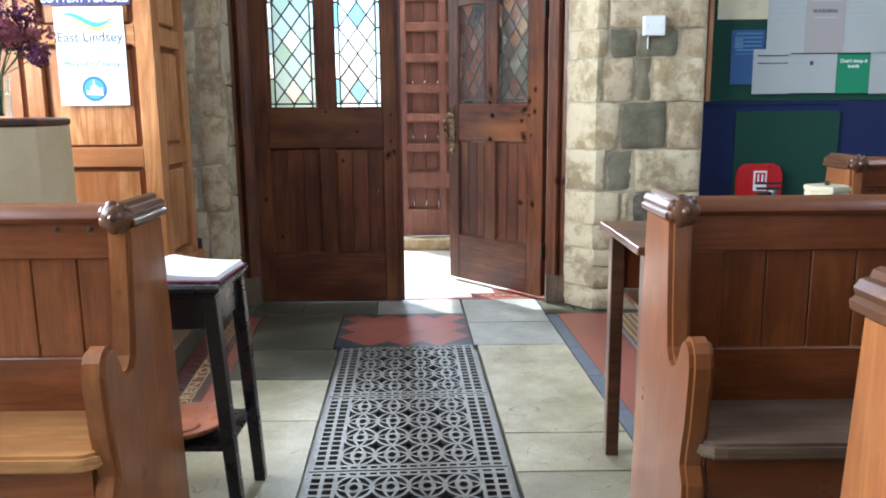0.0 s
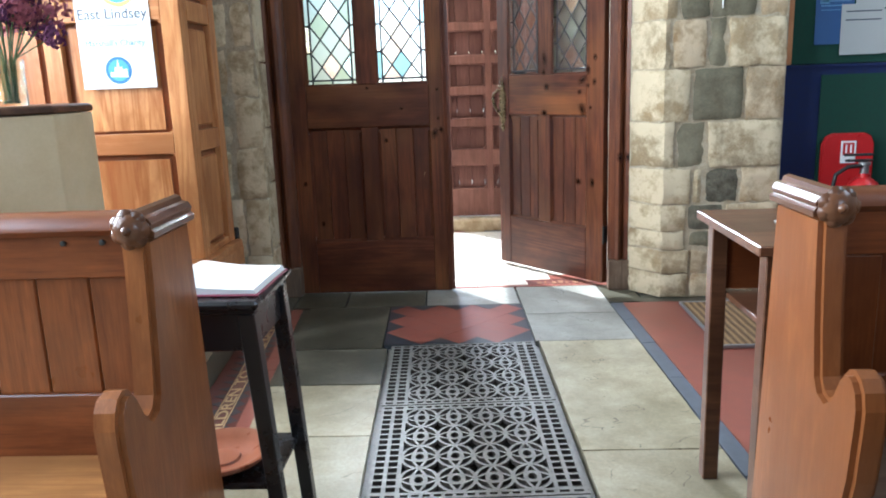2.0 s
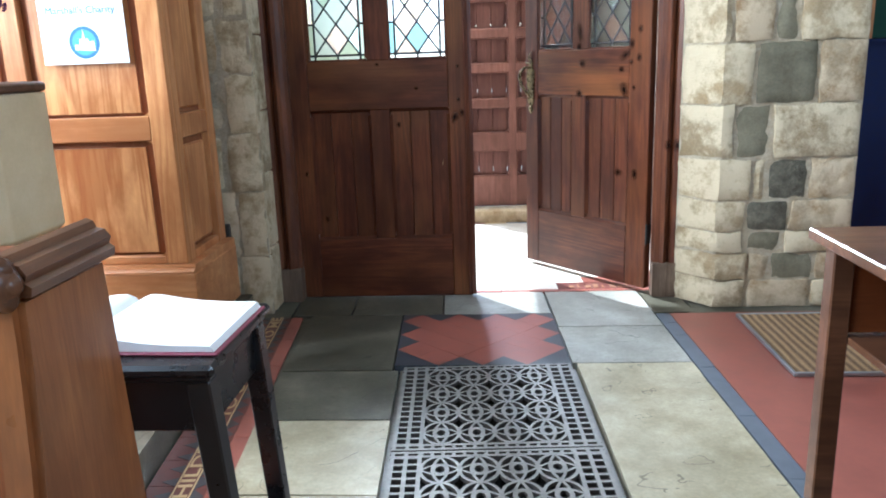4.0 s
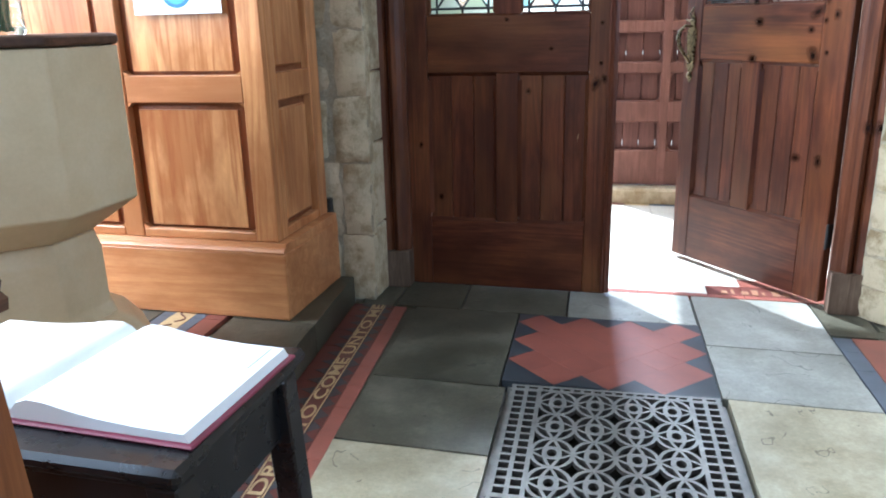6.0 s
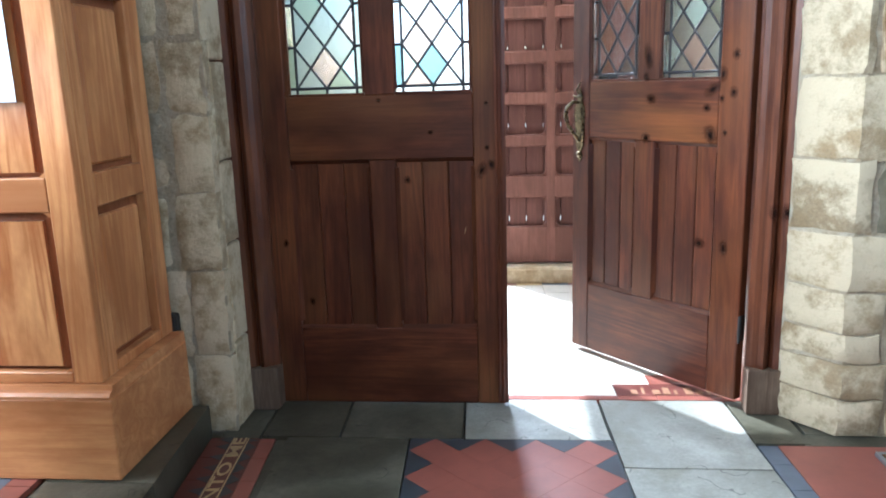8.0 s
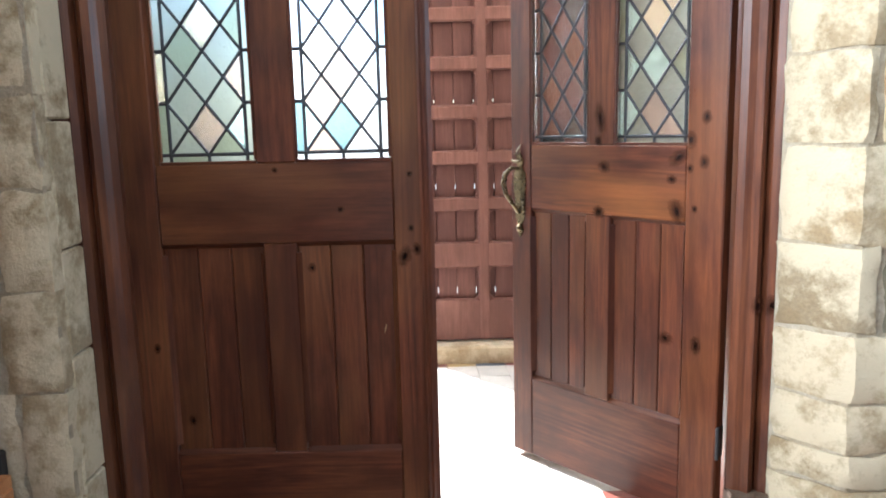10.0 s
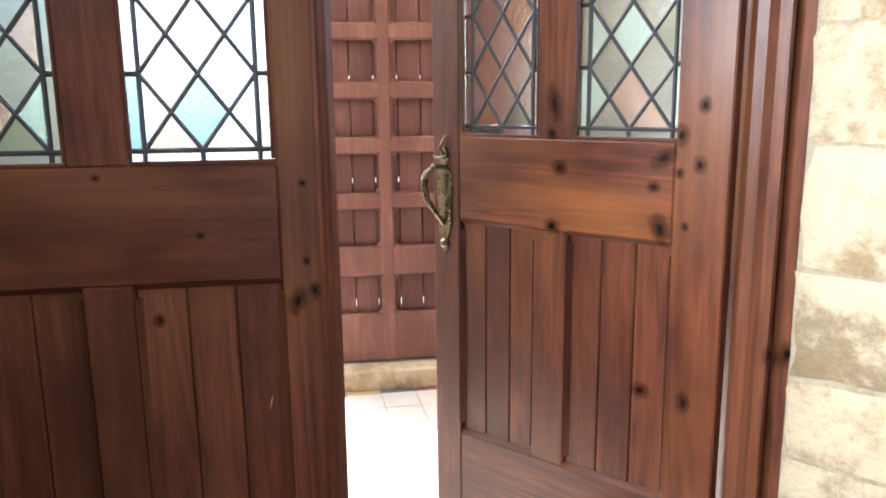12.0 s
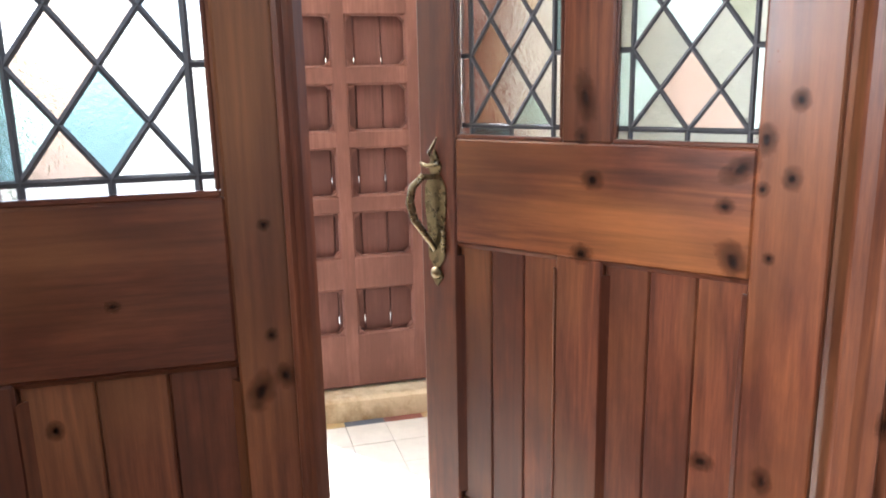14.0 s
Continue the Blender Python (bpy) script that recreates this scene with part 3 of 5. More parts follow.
def door_leaf(d, width, tints, narrow=False, seed=1):
    """A door leaf 45 mm thick: stiles, rails, boarded panels below and two leaded windows above; its own x runs over the width, its face is y = 0."""
    T, H = 0.045, 2.12
    cols, lights, sill = [(0.097, 0.400), (0.500, 0.794)], [(0.112, 0.395), (0.510, 0.790)], 1.214
    if narrow:
        cols, lights, sill = [(0.098, 0.350), (0.455, 0.738)], [(0.102, 0.360), (0.468, 0.748)], 1.213
    a0, b1 = cols[0][0], cols[1][1]
    bv = 0.004
    part("stile", boxed(0, 0, 0.002, a0, T, H, bevel=bv), door_v, d)
    part("stile", boxed(b1, 0, 0.002, width, T, H, bevel=bv), worn_v if narrow else door_v, d)
    for z0, z1, nm in ((0.002, 0.315, "bottom_rail"), (0.975, sill, "lock_rail"), (1.86, H, "top_rail")):
        part(nm, boxed(a0, 0.001, z0, b1, T - 0.001, z1, bevel=bv), worn_h if narrow and nm == "lock_rail" else door_h, d)
    part("muntin", boxed(cols[0][1], 0.002, 0.315, cols[1][0], T - 0.002, 0.975, bevel=bv), door_v, d)
    part("muntin", boxed(lights[0][1], 0.002, sill, lights[1][0], T - 0.002, 1.86, bevel=bv), door_v, d)
    for x0, x1 in ((a0, lights[0][0]), (lights[1][1], b1)):
        if x1 - x0 > 0.003:
            part("window_lining", boxed(x0, 0.004, sill, x1, T - 0.004, 1.86), door_v, d)
    for n, (u0, u1) in enumerate(cols):
        for i in range(3):
            w = (u1 - u0) / 3
            part("board", boxed(u0 + i * w + 0.0006, 0.017, 0.315, u0 + (i + 1) * w - 0.0006, 0.03, 0.975, bevel=0.0035), door_v, d)
        part("backing", boxed(u0, 0.0305, 0.315, u1, 0.036, 0.975), door_v, d)
        # chamfered edge round each panel, stopped short of the corners
        for z, s in ((0.315, 1), (0.975, -1)):
            part("bead", prism([(0.0005, z), (0.017, z + s * 0.012), (0.017, z)], u0, u1, "x"), door_h, d)
        for x, s in ((u0, 1), (u1, -1)):
            part("bead", prism([(x, 0.0005), (x + s * 0.012, 0.017), (x, 0.017)], 0.345, 0.945, "z"), door_v, d)
    for n, (u0, u1) in enumerate(lights):
        leaded_light(d, u0 + 0.002, u1 - 0.002, sill + 0.001, 1.858, 0.024, seed + n, *tints[n])
        part("glazing_bead", boxed(u0, 0.004, sill, u1, 0.018, sill + 0.009, bevel=0.002), door_h, d)
        for x, q in ((u0, 0.007), (u1 - 0.007, 0.007)):
            part("glazing_bead", boxed(x, 0.005, sill + 0.0095, x + q, 0.0175, 1.858, bevel=0.002), door_v, d)


door_1 = holder("door_1", pose(-0.905, 7.35, 0), "closed dark red-brown boarded door leaf with leaded windows", "door", "entrance doors", "structure")
door_leaf(door_1, 0.89, ((DIM_VIEW, {}), (BRIGHT, {(2, 1): glass_sea, (1, 2): glass_rose, (1, 0): glass_rose, (3, 2): glass_clear, (3, 0): glass_clear})), False, 4)
part("cover_strip", prism([(0.872, -0.001), (0.872, -0.012), (0.879, -0.016), (0.886, -0.011), (0.893, -0.016), (0.90, -0.012), (0.912, -0.010), (0.912, -0.001)], 0.012, 2.12, "z"), door_v, door_1, "moulded strip covering the meeting edge")
door_2 = holder("door_2", pose(0.300, 8.002, 0.02, 0, 0, -49.0), "half-open dark red-brown door leaf with leaded windows and brass handle", "door", "entrance doors", "structure")
door_leaf(door_2, 0.866, ((BRIGHT, {(1, 2): glass_amber, (2, 1): glass_clear}), (DIM_VIEW, {(2, 1): glass_rose, (3, 2): glass_dim})), True, 9)


def knot(parent, x, z, rx, rz, tilt=0.0, y=0.0):
    """A dark knot in the face of a leaf: a hard core in a stain that fades into the grain."""
    for name, k, out, m in (("knot", 2.3, 0.0003, halo_w), ("core", 0.75, 0.0006, knot_w)):
        n = 20
        rim = [(k * rx * math.cos(2 * math.pi * q / n), k * rz * math.sin(2 * math.pi * q / n)) for q in range(n)]
        ob = part(name, prism(rim, -0.0002, 0.0, "y"), m, parent)
        ob.matrix_local = pose(x, y - out, z, 0, -math.degrees(tilt), 0) if name == "knot" else pose(0, 0.0003 - out, 0)
        parent = ob


def knot_stain(name, colour, strong, hard):
    """Resin stain round a knot, thinning out to the bare wood at its ragged rim."""
    m, nt, b = mat(name, 0.4)
    tc, sub, ln = nt.nodes.new("ShaderNodeTexCoord"), nt.nodes.new("ShaderNodeVectorMath"), nt.nodes.new("ShaderNodeVectorMath")
    sub.operation, ln.operation = "SUBTRACT", "LENGTH"
    flatten = nt.nodes.new("ShaderNodeVectorMath")
    flatten.operation, flatten.inputs[1].default_value = "MULTIPLY", (1, 0, 1)
    sub.inputs[1].default_value = (0.5, 0, 0.5)
    nt.links.new(tc.outputs["Generated"], flatten.inputs[0])
    nt.links.new(flatten.outputs[0], sub.inputs[0])
    nt.links.new(sub.outputs[0], ln.inputs[0])
    wob = noise_tex(nt, coords(nt, (1, 1, 1)), 60, 4, 0.7)
    d = mathn(nt, "ADD", ln.outputs["Value"], mathn(nt, "MULTIPLY", mathn(nt, "SUBTRACT", wob, 0.5), 0.35))
    b.inputs["Base Color"].default_value = (*colour, 1)
    nt.links.new(ramp(nt, d, [(hard, (strong, strong, strong)), (0.44, (0, 0, 0))]), b.inputs["Alpha"])
    b.inputs["Specular IOR Level"].default_value = 0.2
    return m


halo_w = knot_stain("knot_halo_wood", (0.05, 0.014, 0.006), 0.5, 0.0)
knot_w = knot_stain("knot_wood", (0.02, 0.007, 0.004), 0.58, 0.08)
for x, z, rx, rz, t in ((0.823, 0.928, 0.011, 0.019, -0.4), (0.859, 0.949, 0.008, 0.011, 0.2), (0.637, 1.073, 0.006, 0.005, 0), (0.448, 1.193, 0.005, 0.005, 0), (0.843, 1.173, 0.005, 0.005, 0), (0.843, 1.012, 0.005, 0.006, 0), (0.06, 0.66, 0.006, 0.009, 0)):
    knot(door_1, x, z, rx, rz, t)
for x, z, rx, rz, t in ((0.787, 0.589, 0.010, 0.017, 0.1), (0.689, 1.108, 0.011, 0.009, 0), (0.709, 1.007, 0.015, 0.024, 0.4), (0.751, 1.143, 0.007, 0.008, 0), (0.798, 1.164, 0.010, 0.012, 0), (0.712, 1.176, 0.022, 0.013, 0.5), (0.752, 1.230, 0.011, 0.017, 0), (0.409, 0.986, 0.016, 0.012, 0), (0.803, 1.298, 0.009, 0.012, 0), (0.43, 1.14, 0.014, 0.012, 0), (0.77, 1.02, 0.006, 0.007, 0)):
    knot(door_2, x, z, rx, rz, t)
for x, rx in ((0.952, 0.011), (0.995, 0.014)):
    knot(frame_1, x, 0.765, rx, 0.018, 0.0, -0.001)
knot(door_2, 0.668, 0.588, 0.015, 0.012, 0.2, 0.0166)
for x, z, rx, rz in ((0.41, 1.07, 0.010, 0.02), (0.412, 1.30, 0.012, 0.03), (0.405, 1.225, 0.009, 0.012)):
    knot(door_2, x, z, rx, rz, 0.2, 0.002)
for x, z in ((0.541, 0.897), (0.145, 0.42)):
    knot(door_1, x, z, 0.007, 0.009, 0.0, 0.0166)
part("scratch", prism([(0.752, 0.685), (0.757, 0.70), (0.759, 0.717), (0.755, 0.705)], 0.0162, 0.018, "y"), ivory, door_1, "pale scratch in a board")


def pull_handle(parent):
    """Drop-shaped brass pull on a pierced iron backplate, near the free edge."""
    x, y = 0.045, 0.0
    plate = [(-0.018, -0.155), (0.0, -0.18), (0.018, -0.155), (0.008, -0.135), (0.022, -0.11), (0.024, -0.04), (0.03, 0.02), (0.028, 0.06), (0.012, 0.085), (0.018, 0.105), (0.0, 0.145), (-0.018, 0.105), (-0.012, 0.085), (-0.028, 0.06), (-0.03, 0.02), (-0.024, -0.04), (-0.022, -0.11), (-0.008, -0.135)]
    h = part("handle", prism([(x + a, 1.045 + b) for a, b in plate], -0.004, 0.001, "y", 0.001), brass, parent, "ornate aged brass pull handle with backplate")
    loop = [(x - 0.002, -0.006, 1.125), (x - 0.012, -0.034, 1.128), (x - 0.03, -0.05, 1.105), (x - 0.035, -0.054, 1.07), (x - 0.026, -0.05, 1.03), (x - 0.012, -0.034, 0.998), (x - 0.006, -0.018, 0.975), (x - 0.004, -0.004, 0.955)]
    part("grip", tube(loop, [0.006, 0.008, 0.009, 0.010, 0.009, 0.008, 0.007, 0.006], 10), brass, h, smooth=True)
    part("scroll", tube([(x, -0.004, 1.15), (x + 0.004, -0.014, 1.165), (x - 0.004, -0.02, 1.18), (x + 0.006, -0.014, 1.20), (x + 0.01, -0.006, 1.215)], [0.005, 0.005, 0.004, 0.004, 0.002], 8), brass, h, smooth=True)
    part("scroll", tube([(x - 0.035, -0.008, 1.155), (x - 0.015, -0.014, 1.15), (x, -0.01, 1.152), (x + 0.02, -0.014, 1.158)], 0.0045, 8), brass, h, smooth=True)
    part("boss", lathe([(0.012, 0), (0.014, 0.006), (0.008, 0.012), (0.002, 0.014)], 16), brass, h, smooth=True).matrix_local = pose(x, -0.003, 0.90, 90)
    for k in range(5):
        part("bead", lathe([(0.004, -0.004), (0.006, 0.0), (0.004, 0.004)], 10, (x + 0.024, -0.008, 0.955 + 0.011 * k)), brass, h, smooth=True)


pull_handle(door_2)
for z in (0.24, 1.72):
    hinge = part("hinge", boxed(0.8662, 0.002, z, 0.869, 0.040, z + 0.10), rubber, door_2, "black iron butt hinge")
    part("knuckle", lathe([(0.003, -0.004), (0.0065, 0.0), (0.0065, 0.10), (0.003, 0.104)], 12, (0.8735, -0.002, z)), rubber, hinge, smooth=True)


def lattice_gate():
    """Outer porch gate: a grid of moulded bars over upright boards."""
    g = holder("door_3", pose(0, 9.25, 0), "closed dull red wooden porch door with a square lattice over boards", "door", "", "structure")
    for i in range(10):
        x = -0.10 + i * 0.107
        part("board", boxed(x, 0.042, 0.11, x + 0.1035, 0.06, 3.05, bevel=0.003), gate_board_shaded, g)
    for lo, hi in ((0.11, 0.37), (0.405, 0.96), (0.985, 1.43), (1.445, 3.05)):
        part("backing", boxed(-0.10, 0.0605, lo, 0.97, 0.072, hi), gate_board_shaded, g)
    for x in (-0.105, 0.232, 0.520, 0.808, 0.905):
        part("upright", boxed(x, 0.0, 0.11, x + 0.064, 0.046, 3.05, bevel=0.009), gate_v, g)
    for z0, z1 in ((0.11, 0.345), (0.527, 0.668), (0.843, 0.917), (1.098, 1.172), (1.341, 1.417), (1.598, 1.672), (1.852, 1.926), (2.10, 3.05)):
        part("crossbar", boxed(-0.105, 0.002, z0, 0.968, 0.045, z1, bevel=0.009), gate_v, g)
    # stopped corners of each opening
    for x in (0.232, 0.296, 0.520):
        s = 1 if x in (0.296,) else -1
        for z in (0.345, 0.527, 0.668, 0.843, 0.917, 1.098, 1.172, 1.341, 1.417, 1.598, 1.672, 1.852):
            up = 1 if z in (0.345, 0.668, 0.917, 1.172, 1.417, 1.672) else -1
            part("stop", prism([(x, z), (x + s * 0.022, z), (x, z + up * 0.022)], 0.004, 0.042, "y"), gate_v, g)


lattice_gate()


# ---- pews ----
def pew(x_face, side, yb, length, label, dark=False):
    """A pew facing back down the nave; its shaped end stands at x_face and its seat runs off to that side."""
    p = holder("pew", pose(x_face, yb, 0), label, "pew", "varnished pews")
    X = lambda a, b: sorted((side * a, side * b))
    prof = [(0.0, 0.945), (0.01, 0.80), (0.045, 0.30), (0.07, 0.0), (-0.40, 0.0), (-0.395, 0.36), (-0.372, 0.40), (-0.378, 0.44), (-0.392, 0.50), (-0.402, 0.60), (-0.404, 0.64), (-0.396, 0.672), (-0.38, 0.692), (-0.36, 0.70), (-0.34, 0.694), (-0.322, 0.675), (-0.308, 0.648), (-0.295, 0.625), (-0.275, 0.612), (-0.255, 0.618), (-0.242, 0.64), (-0.236, 0.68), (-0.23, 0.72), (-0.222, 0.80), (-0.215, 0.88), (-0.212, 0.945)]
    a, b = X(0.0, 0.055)
    part("end_panel", prism(prof, a, b, "x", 0.011), pew_v, p, "shaped pew end with a scooped arm")
    c = side * 0.0275
    cap = [(c - 0.036, 0.94), (c - 0.038, 0.952), (c - 0.030, 0.958), (c - 0.034, 0.968), (c - 0.026, 0.980), (c - 0.014, 0.982), (c - 0.010, 0.992), (c, 0.996), (c + 0.010, 0.992), (c + 0.014, 0.982), (c + 0.026, 0.980), (c + 0.034, 0.968), (c + 0.030, 0.958), (c + 0.038, 0.952), (c + 0.036, 0.94)]
    part("end_cap", prism(cap, -0.20, 0.012, "y"), pew_dark, p, "dark moulded cap of the pew end", smooth=True)
    k = part("knob", lathe([(0.010, -0.012), (0.030, -0.008), (0.036, 0.004), (0.030, 0.016), (0.012, 0.024)], 20), pew_dark, p, "carved flower knob", smooth=True)
    k.matrix_local = pose(c, -0.212, 0.962, 90)
    for q in range(7):
        an = 2 * math.pi * q / 7
        pt = part("petal", lathe([(0.004, -0.014), (0.014, -0.008), (0.0175, 0.001), (0.012, 0.009), (0.002, 0.012)], 12), pew_dark, k, smooth=True)
        pt.matrix_local = pose(0.023 * math.cos(an), 0.023 * math.sin(an), 0.006)
    pt = part("petal", lathe([(0.010, -0.006), (0.012, 0.002), (0.007, 0.012), (0.002, 0.015)], 10), pew_dark, k, smooth=True)
    pt.matrix_local = pose(0, 0, 0.018)
    L0, L1 = 0.055, length
    a, b = X(L0, L1)
    part("back_cap", prism([(-0.155, 0.940), (-0.165, 0.952), (-0.158, 0.968), (-0.14, 0.978), (-0.115, 0.985), (-0.09, 0.980), (-0.078, 0.962), (-0.085, 0.940)], a, b, "x"), pew_h, p, smooth=True)
    part("top_rail", boxed(a, -0.146, 0.852, b, -0.105, 0.941, bevel=0.003), pew_h, p)
    part("bottom_rail", boxed(a, -0.146, 0.44, b, -0.105, 0.603, bevel=0.003), pew_h, p)
    first = 0.155 if dark else 0.055
    if dark:
        u, v = X(0.055, 0.155)
        part("end_stile", boxed(u, -0.146, 0.603, v, -0.105, 0.852, bevel=0.003), pew_board, p)
    n = int((length - first) / 0.112)
    for i in range(n):
        u, v = X(first + i * 0.112 + 0.001, first + (i + 1) * 0.112 - 0.001)
        part("board", boxed(u, -0.134, 0.600, v, -0.115, 0.856, bevel=0.003), pew_board, p)
    u, v = X(0.02, length)
    seat = [(u, -0.11), (v, -0.11), (v, -0.39), (u, -0.39)]
    corner = [(side * (0.02 + 0.07 - 0.07 * math.sin(t)), -0.32 - 0.07 * math.cos(t) - 0.02) for t in (0, 0.4, 0.8, 1.2, 1.57)]
    out = [(side * length, -0.11), (side * length, -0.41)] + corner + [(side * 0.02, -0.11)]
    part("seat", prism([(x, y) for x, y in out], 0.425, 0.465, "z", 0.008), seat_shaded if dark else seat_lit, p, "worn bare plank seat")
    part("seat_rail", boxed(*X(0.06, length)[:1], -0.375, 0.0, X(0.06, length)[1], -0.35, 0.425), pew_h, p)
    a, b = X(length, length + 0.055)
    part("end_panel", prism(prof, a, b, "x", 0.004), pew_v, p)
    if not dark:
        for x in (0.12, 0.20):
            part("bolt", lathe([(0.006, 0), (0.006, 0.004), (0.003, 0.005)], 10), rubber, p).matrix_local = pose(side * x, -0.1465, 0.925, 90)


pew(-0.48, -1, 4.60, 2.6, "varnished red-brown pew with a plank seat beside the aisle")
pew(0.78, 1, 4.63, 2.9, "varnished brown pew with boarded back beside the aisle", True)
pew(0.78, 1, 3.60, 2.9, "varnished brown pew with a scuffed pale end", True)
pew(1.97, 1, 6.06, 2.4, "varnished brown pew near the notice boards", True)


# ---- font, cupboard ----
def octagon(r, cx=0.0, cy=0.0):
    """Corners of an octagon with its flats along the axes; r is half the width across the flats."""
    R = r / math.cos(math.pi / 8)
    return [(cx + R * math.cos(math.pi / 8 + k * math.pi / 4), cy + R * math.sin(math.pi / 8 + k * math.pi / 4)) for k in range(8)]


def eight(rows):
    """An eight-sided shape from rows of half width and height."""
    bm = bmesh.new()
    rings = [[bm.verts.new((x, y, z)) for x, y in octagon(r)] for r, z in rows]
    for a, b in zip(rings, rings[1:]):
        for i in range(8):
            bm.faces.new((a[i], a[(i + 1) % 8], b[(i + 1) % 8], b[i]))
    bm.faces.new(list(reversed(rings[0])))
    bm.faces.new(rings[-1])
    bmesh.ops.bevel(bm, geom=[e for e in bm.edges], offset=0.004, segments=1, affect="EDGES")
    return bm


FONT = (-1.765, 5.935)
PLAT = 0.115
font = holder("font", pose(*FONT, PLAT), "pale stone eight-sided font with a wooden lid", "font")
part("bowl", eight([(0.215, 0.475), (0.355, 0.575), (0.355, 1.03)]), font_stone, font, "smooth octagonal stone bowl")
part("stem", eight([(0.255, 0.20), (0.235, 0.24), (0.235, 0.42), (0.22, 0.475)]), font_stone, font)
part("base", eight([(0.36, 0.0), (0.36, 0.09), (0.30, 0.17), (0.255, 0.20)]), font_stone, font, "stepped octagonal stone base")
part("lid", eight([(0.345, 1.032), (0.36, 1.037), (0.36, 1.06), (0.345, 1.066)]), lid_w, font, "flat dark wooden lid")


def cupboard():
    """Tall pine cupboard: two bays of fielded panels on a deep plinth."""
    x1, y0, y1, z0 = -1.185, 6.555, 7.04, PLAT
    c = holder("cupboard", pose(0, 0, z0), "tall golden pine cupboard with raised panels on a plinth", "cupboard")
    z = lambda v: v - z0
    part("plinth", boxed(-2.75, y0 - 0.04, 0.0, x1 + 0.04, y1, z(0.375), bevel=0.004), pine_h, c, "broad plain pine plinth")
    part("plinth_moulding", prism([(y0 - 0.04, z(0.375)), (y0 - 0.04, z(0.383)), (y0 - 0.03, z(0.392)), (y0 - 0.018, z(0.395)), (y0 - 0.012, z(0.41)), (y1, z(0.41)), (y1, z(0.375))], -2.75, x1 + 0.036, "x"), pine_h, c)
    part("carcass", boxed(-2.74, y0 + 0.035, z(0.41), x1 - 0.035, y1, z(2.45)), pine_recess_shade, c)
    bays = [(-1.755, -1.275), (-2.32, -1.84)]
    stiles = [(-1.275, x1), (-1.84, -1.755), (-2.41, -2.32)]
    rails = [(0.41, 0.445), (0.925, 1.025), (1.535, 1.63), (2.30, 2.45)]
    for a, b in stiles:
        part("stile", boxed(a, y0, z(0.41), b, y0 + 0.04, z(2.45), bevel=0.004), pine_v, c)
    for a, b in bays:
        for lo, hi in rails:
            part("rail", boxed(a, y0 + 0.001, z(lo), b, y0 + 0.039, z(hi), bevel=0.004), pine_h, c)
        for (lo, hi) in ((0.445, 0.925), (1.025, 1.535), (1.63, 2.30)):
            m = 0.036
            bm = bmesh.new()
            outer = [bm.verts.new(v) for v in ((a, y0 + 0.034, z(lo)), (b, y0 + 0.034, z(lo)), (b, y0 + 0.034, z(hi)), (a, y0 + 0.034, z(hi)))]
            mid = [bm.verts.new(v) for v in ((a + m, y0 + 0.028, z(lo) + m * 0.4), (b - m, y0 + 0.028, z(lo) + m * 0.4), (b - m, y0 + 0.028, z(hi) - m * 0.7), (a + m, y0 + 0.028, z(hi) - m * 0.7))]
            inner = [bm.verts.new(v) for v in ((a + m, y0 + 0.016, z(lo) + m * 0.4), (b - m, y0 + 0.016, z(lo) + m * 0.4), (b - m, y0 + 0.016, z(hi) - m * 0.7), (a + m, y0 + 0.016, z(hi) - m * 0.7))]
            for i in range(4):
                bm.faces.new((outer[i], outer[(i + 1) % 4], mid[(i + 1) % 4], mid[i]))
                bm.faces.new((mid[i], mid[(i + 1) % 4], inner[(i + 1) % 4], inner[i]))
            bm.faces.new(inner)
            me = mesh_of("panel", bm, pine_recess_shade)
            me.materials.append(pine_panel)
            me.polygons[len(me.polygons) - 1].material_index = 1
            pn = new("panel", me)
            pn.parent, pn["label"] = c, "raised pine panel with strong grain"
            for sx, ex in ((a, 1), (b, -1)):
                for zz, ez in ((z(lo), 1), (z(hi), -1)):
                    part("corner_block", prism([(sx, zz), (sx + ex * 0.022, zz), (sx, zz + ez * 0.016)], y0 + 0.003, y0 + 0.034, "y"), pine_h, c)
    # side facing the doors
    for a, b in ((y0 + 0.041, y0 + 0.10), (y1 - 0.09, y1)):
        part("side_stile", boxed(x1 - 0.04, a, z(0.41), x1 - 0.002, b, z(2.45), bevel=0.004), pine_v, c)
    for lo, hi in rails:
        part("side_rail", boxed(x1 - 0.039, y0 + 0.10, z(lo), x1 - 0.003, y1 - 0.09, z(hi), bevel=0.004), pine_v, c)
    for (lo, hi) in ((0.445, 0.925), (1.025, 1.535), (1.63, 2.30)):
        part("side_panel", boxed(x1 - 0.034, y0 + 0.13, z(lo) + 0.02, x1 - 0.016, y1 - 0.12, z(hi) - 0.03, bevel=0.008), pine_v, c)


cupboard()


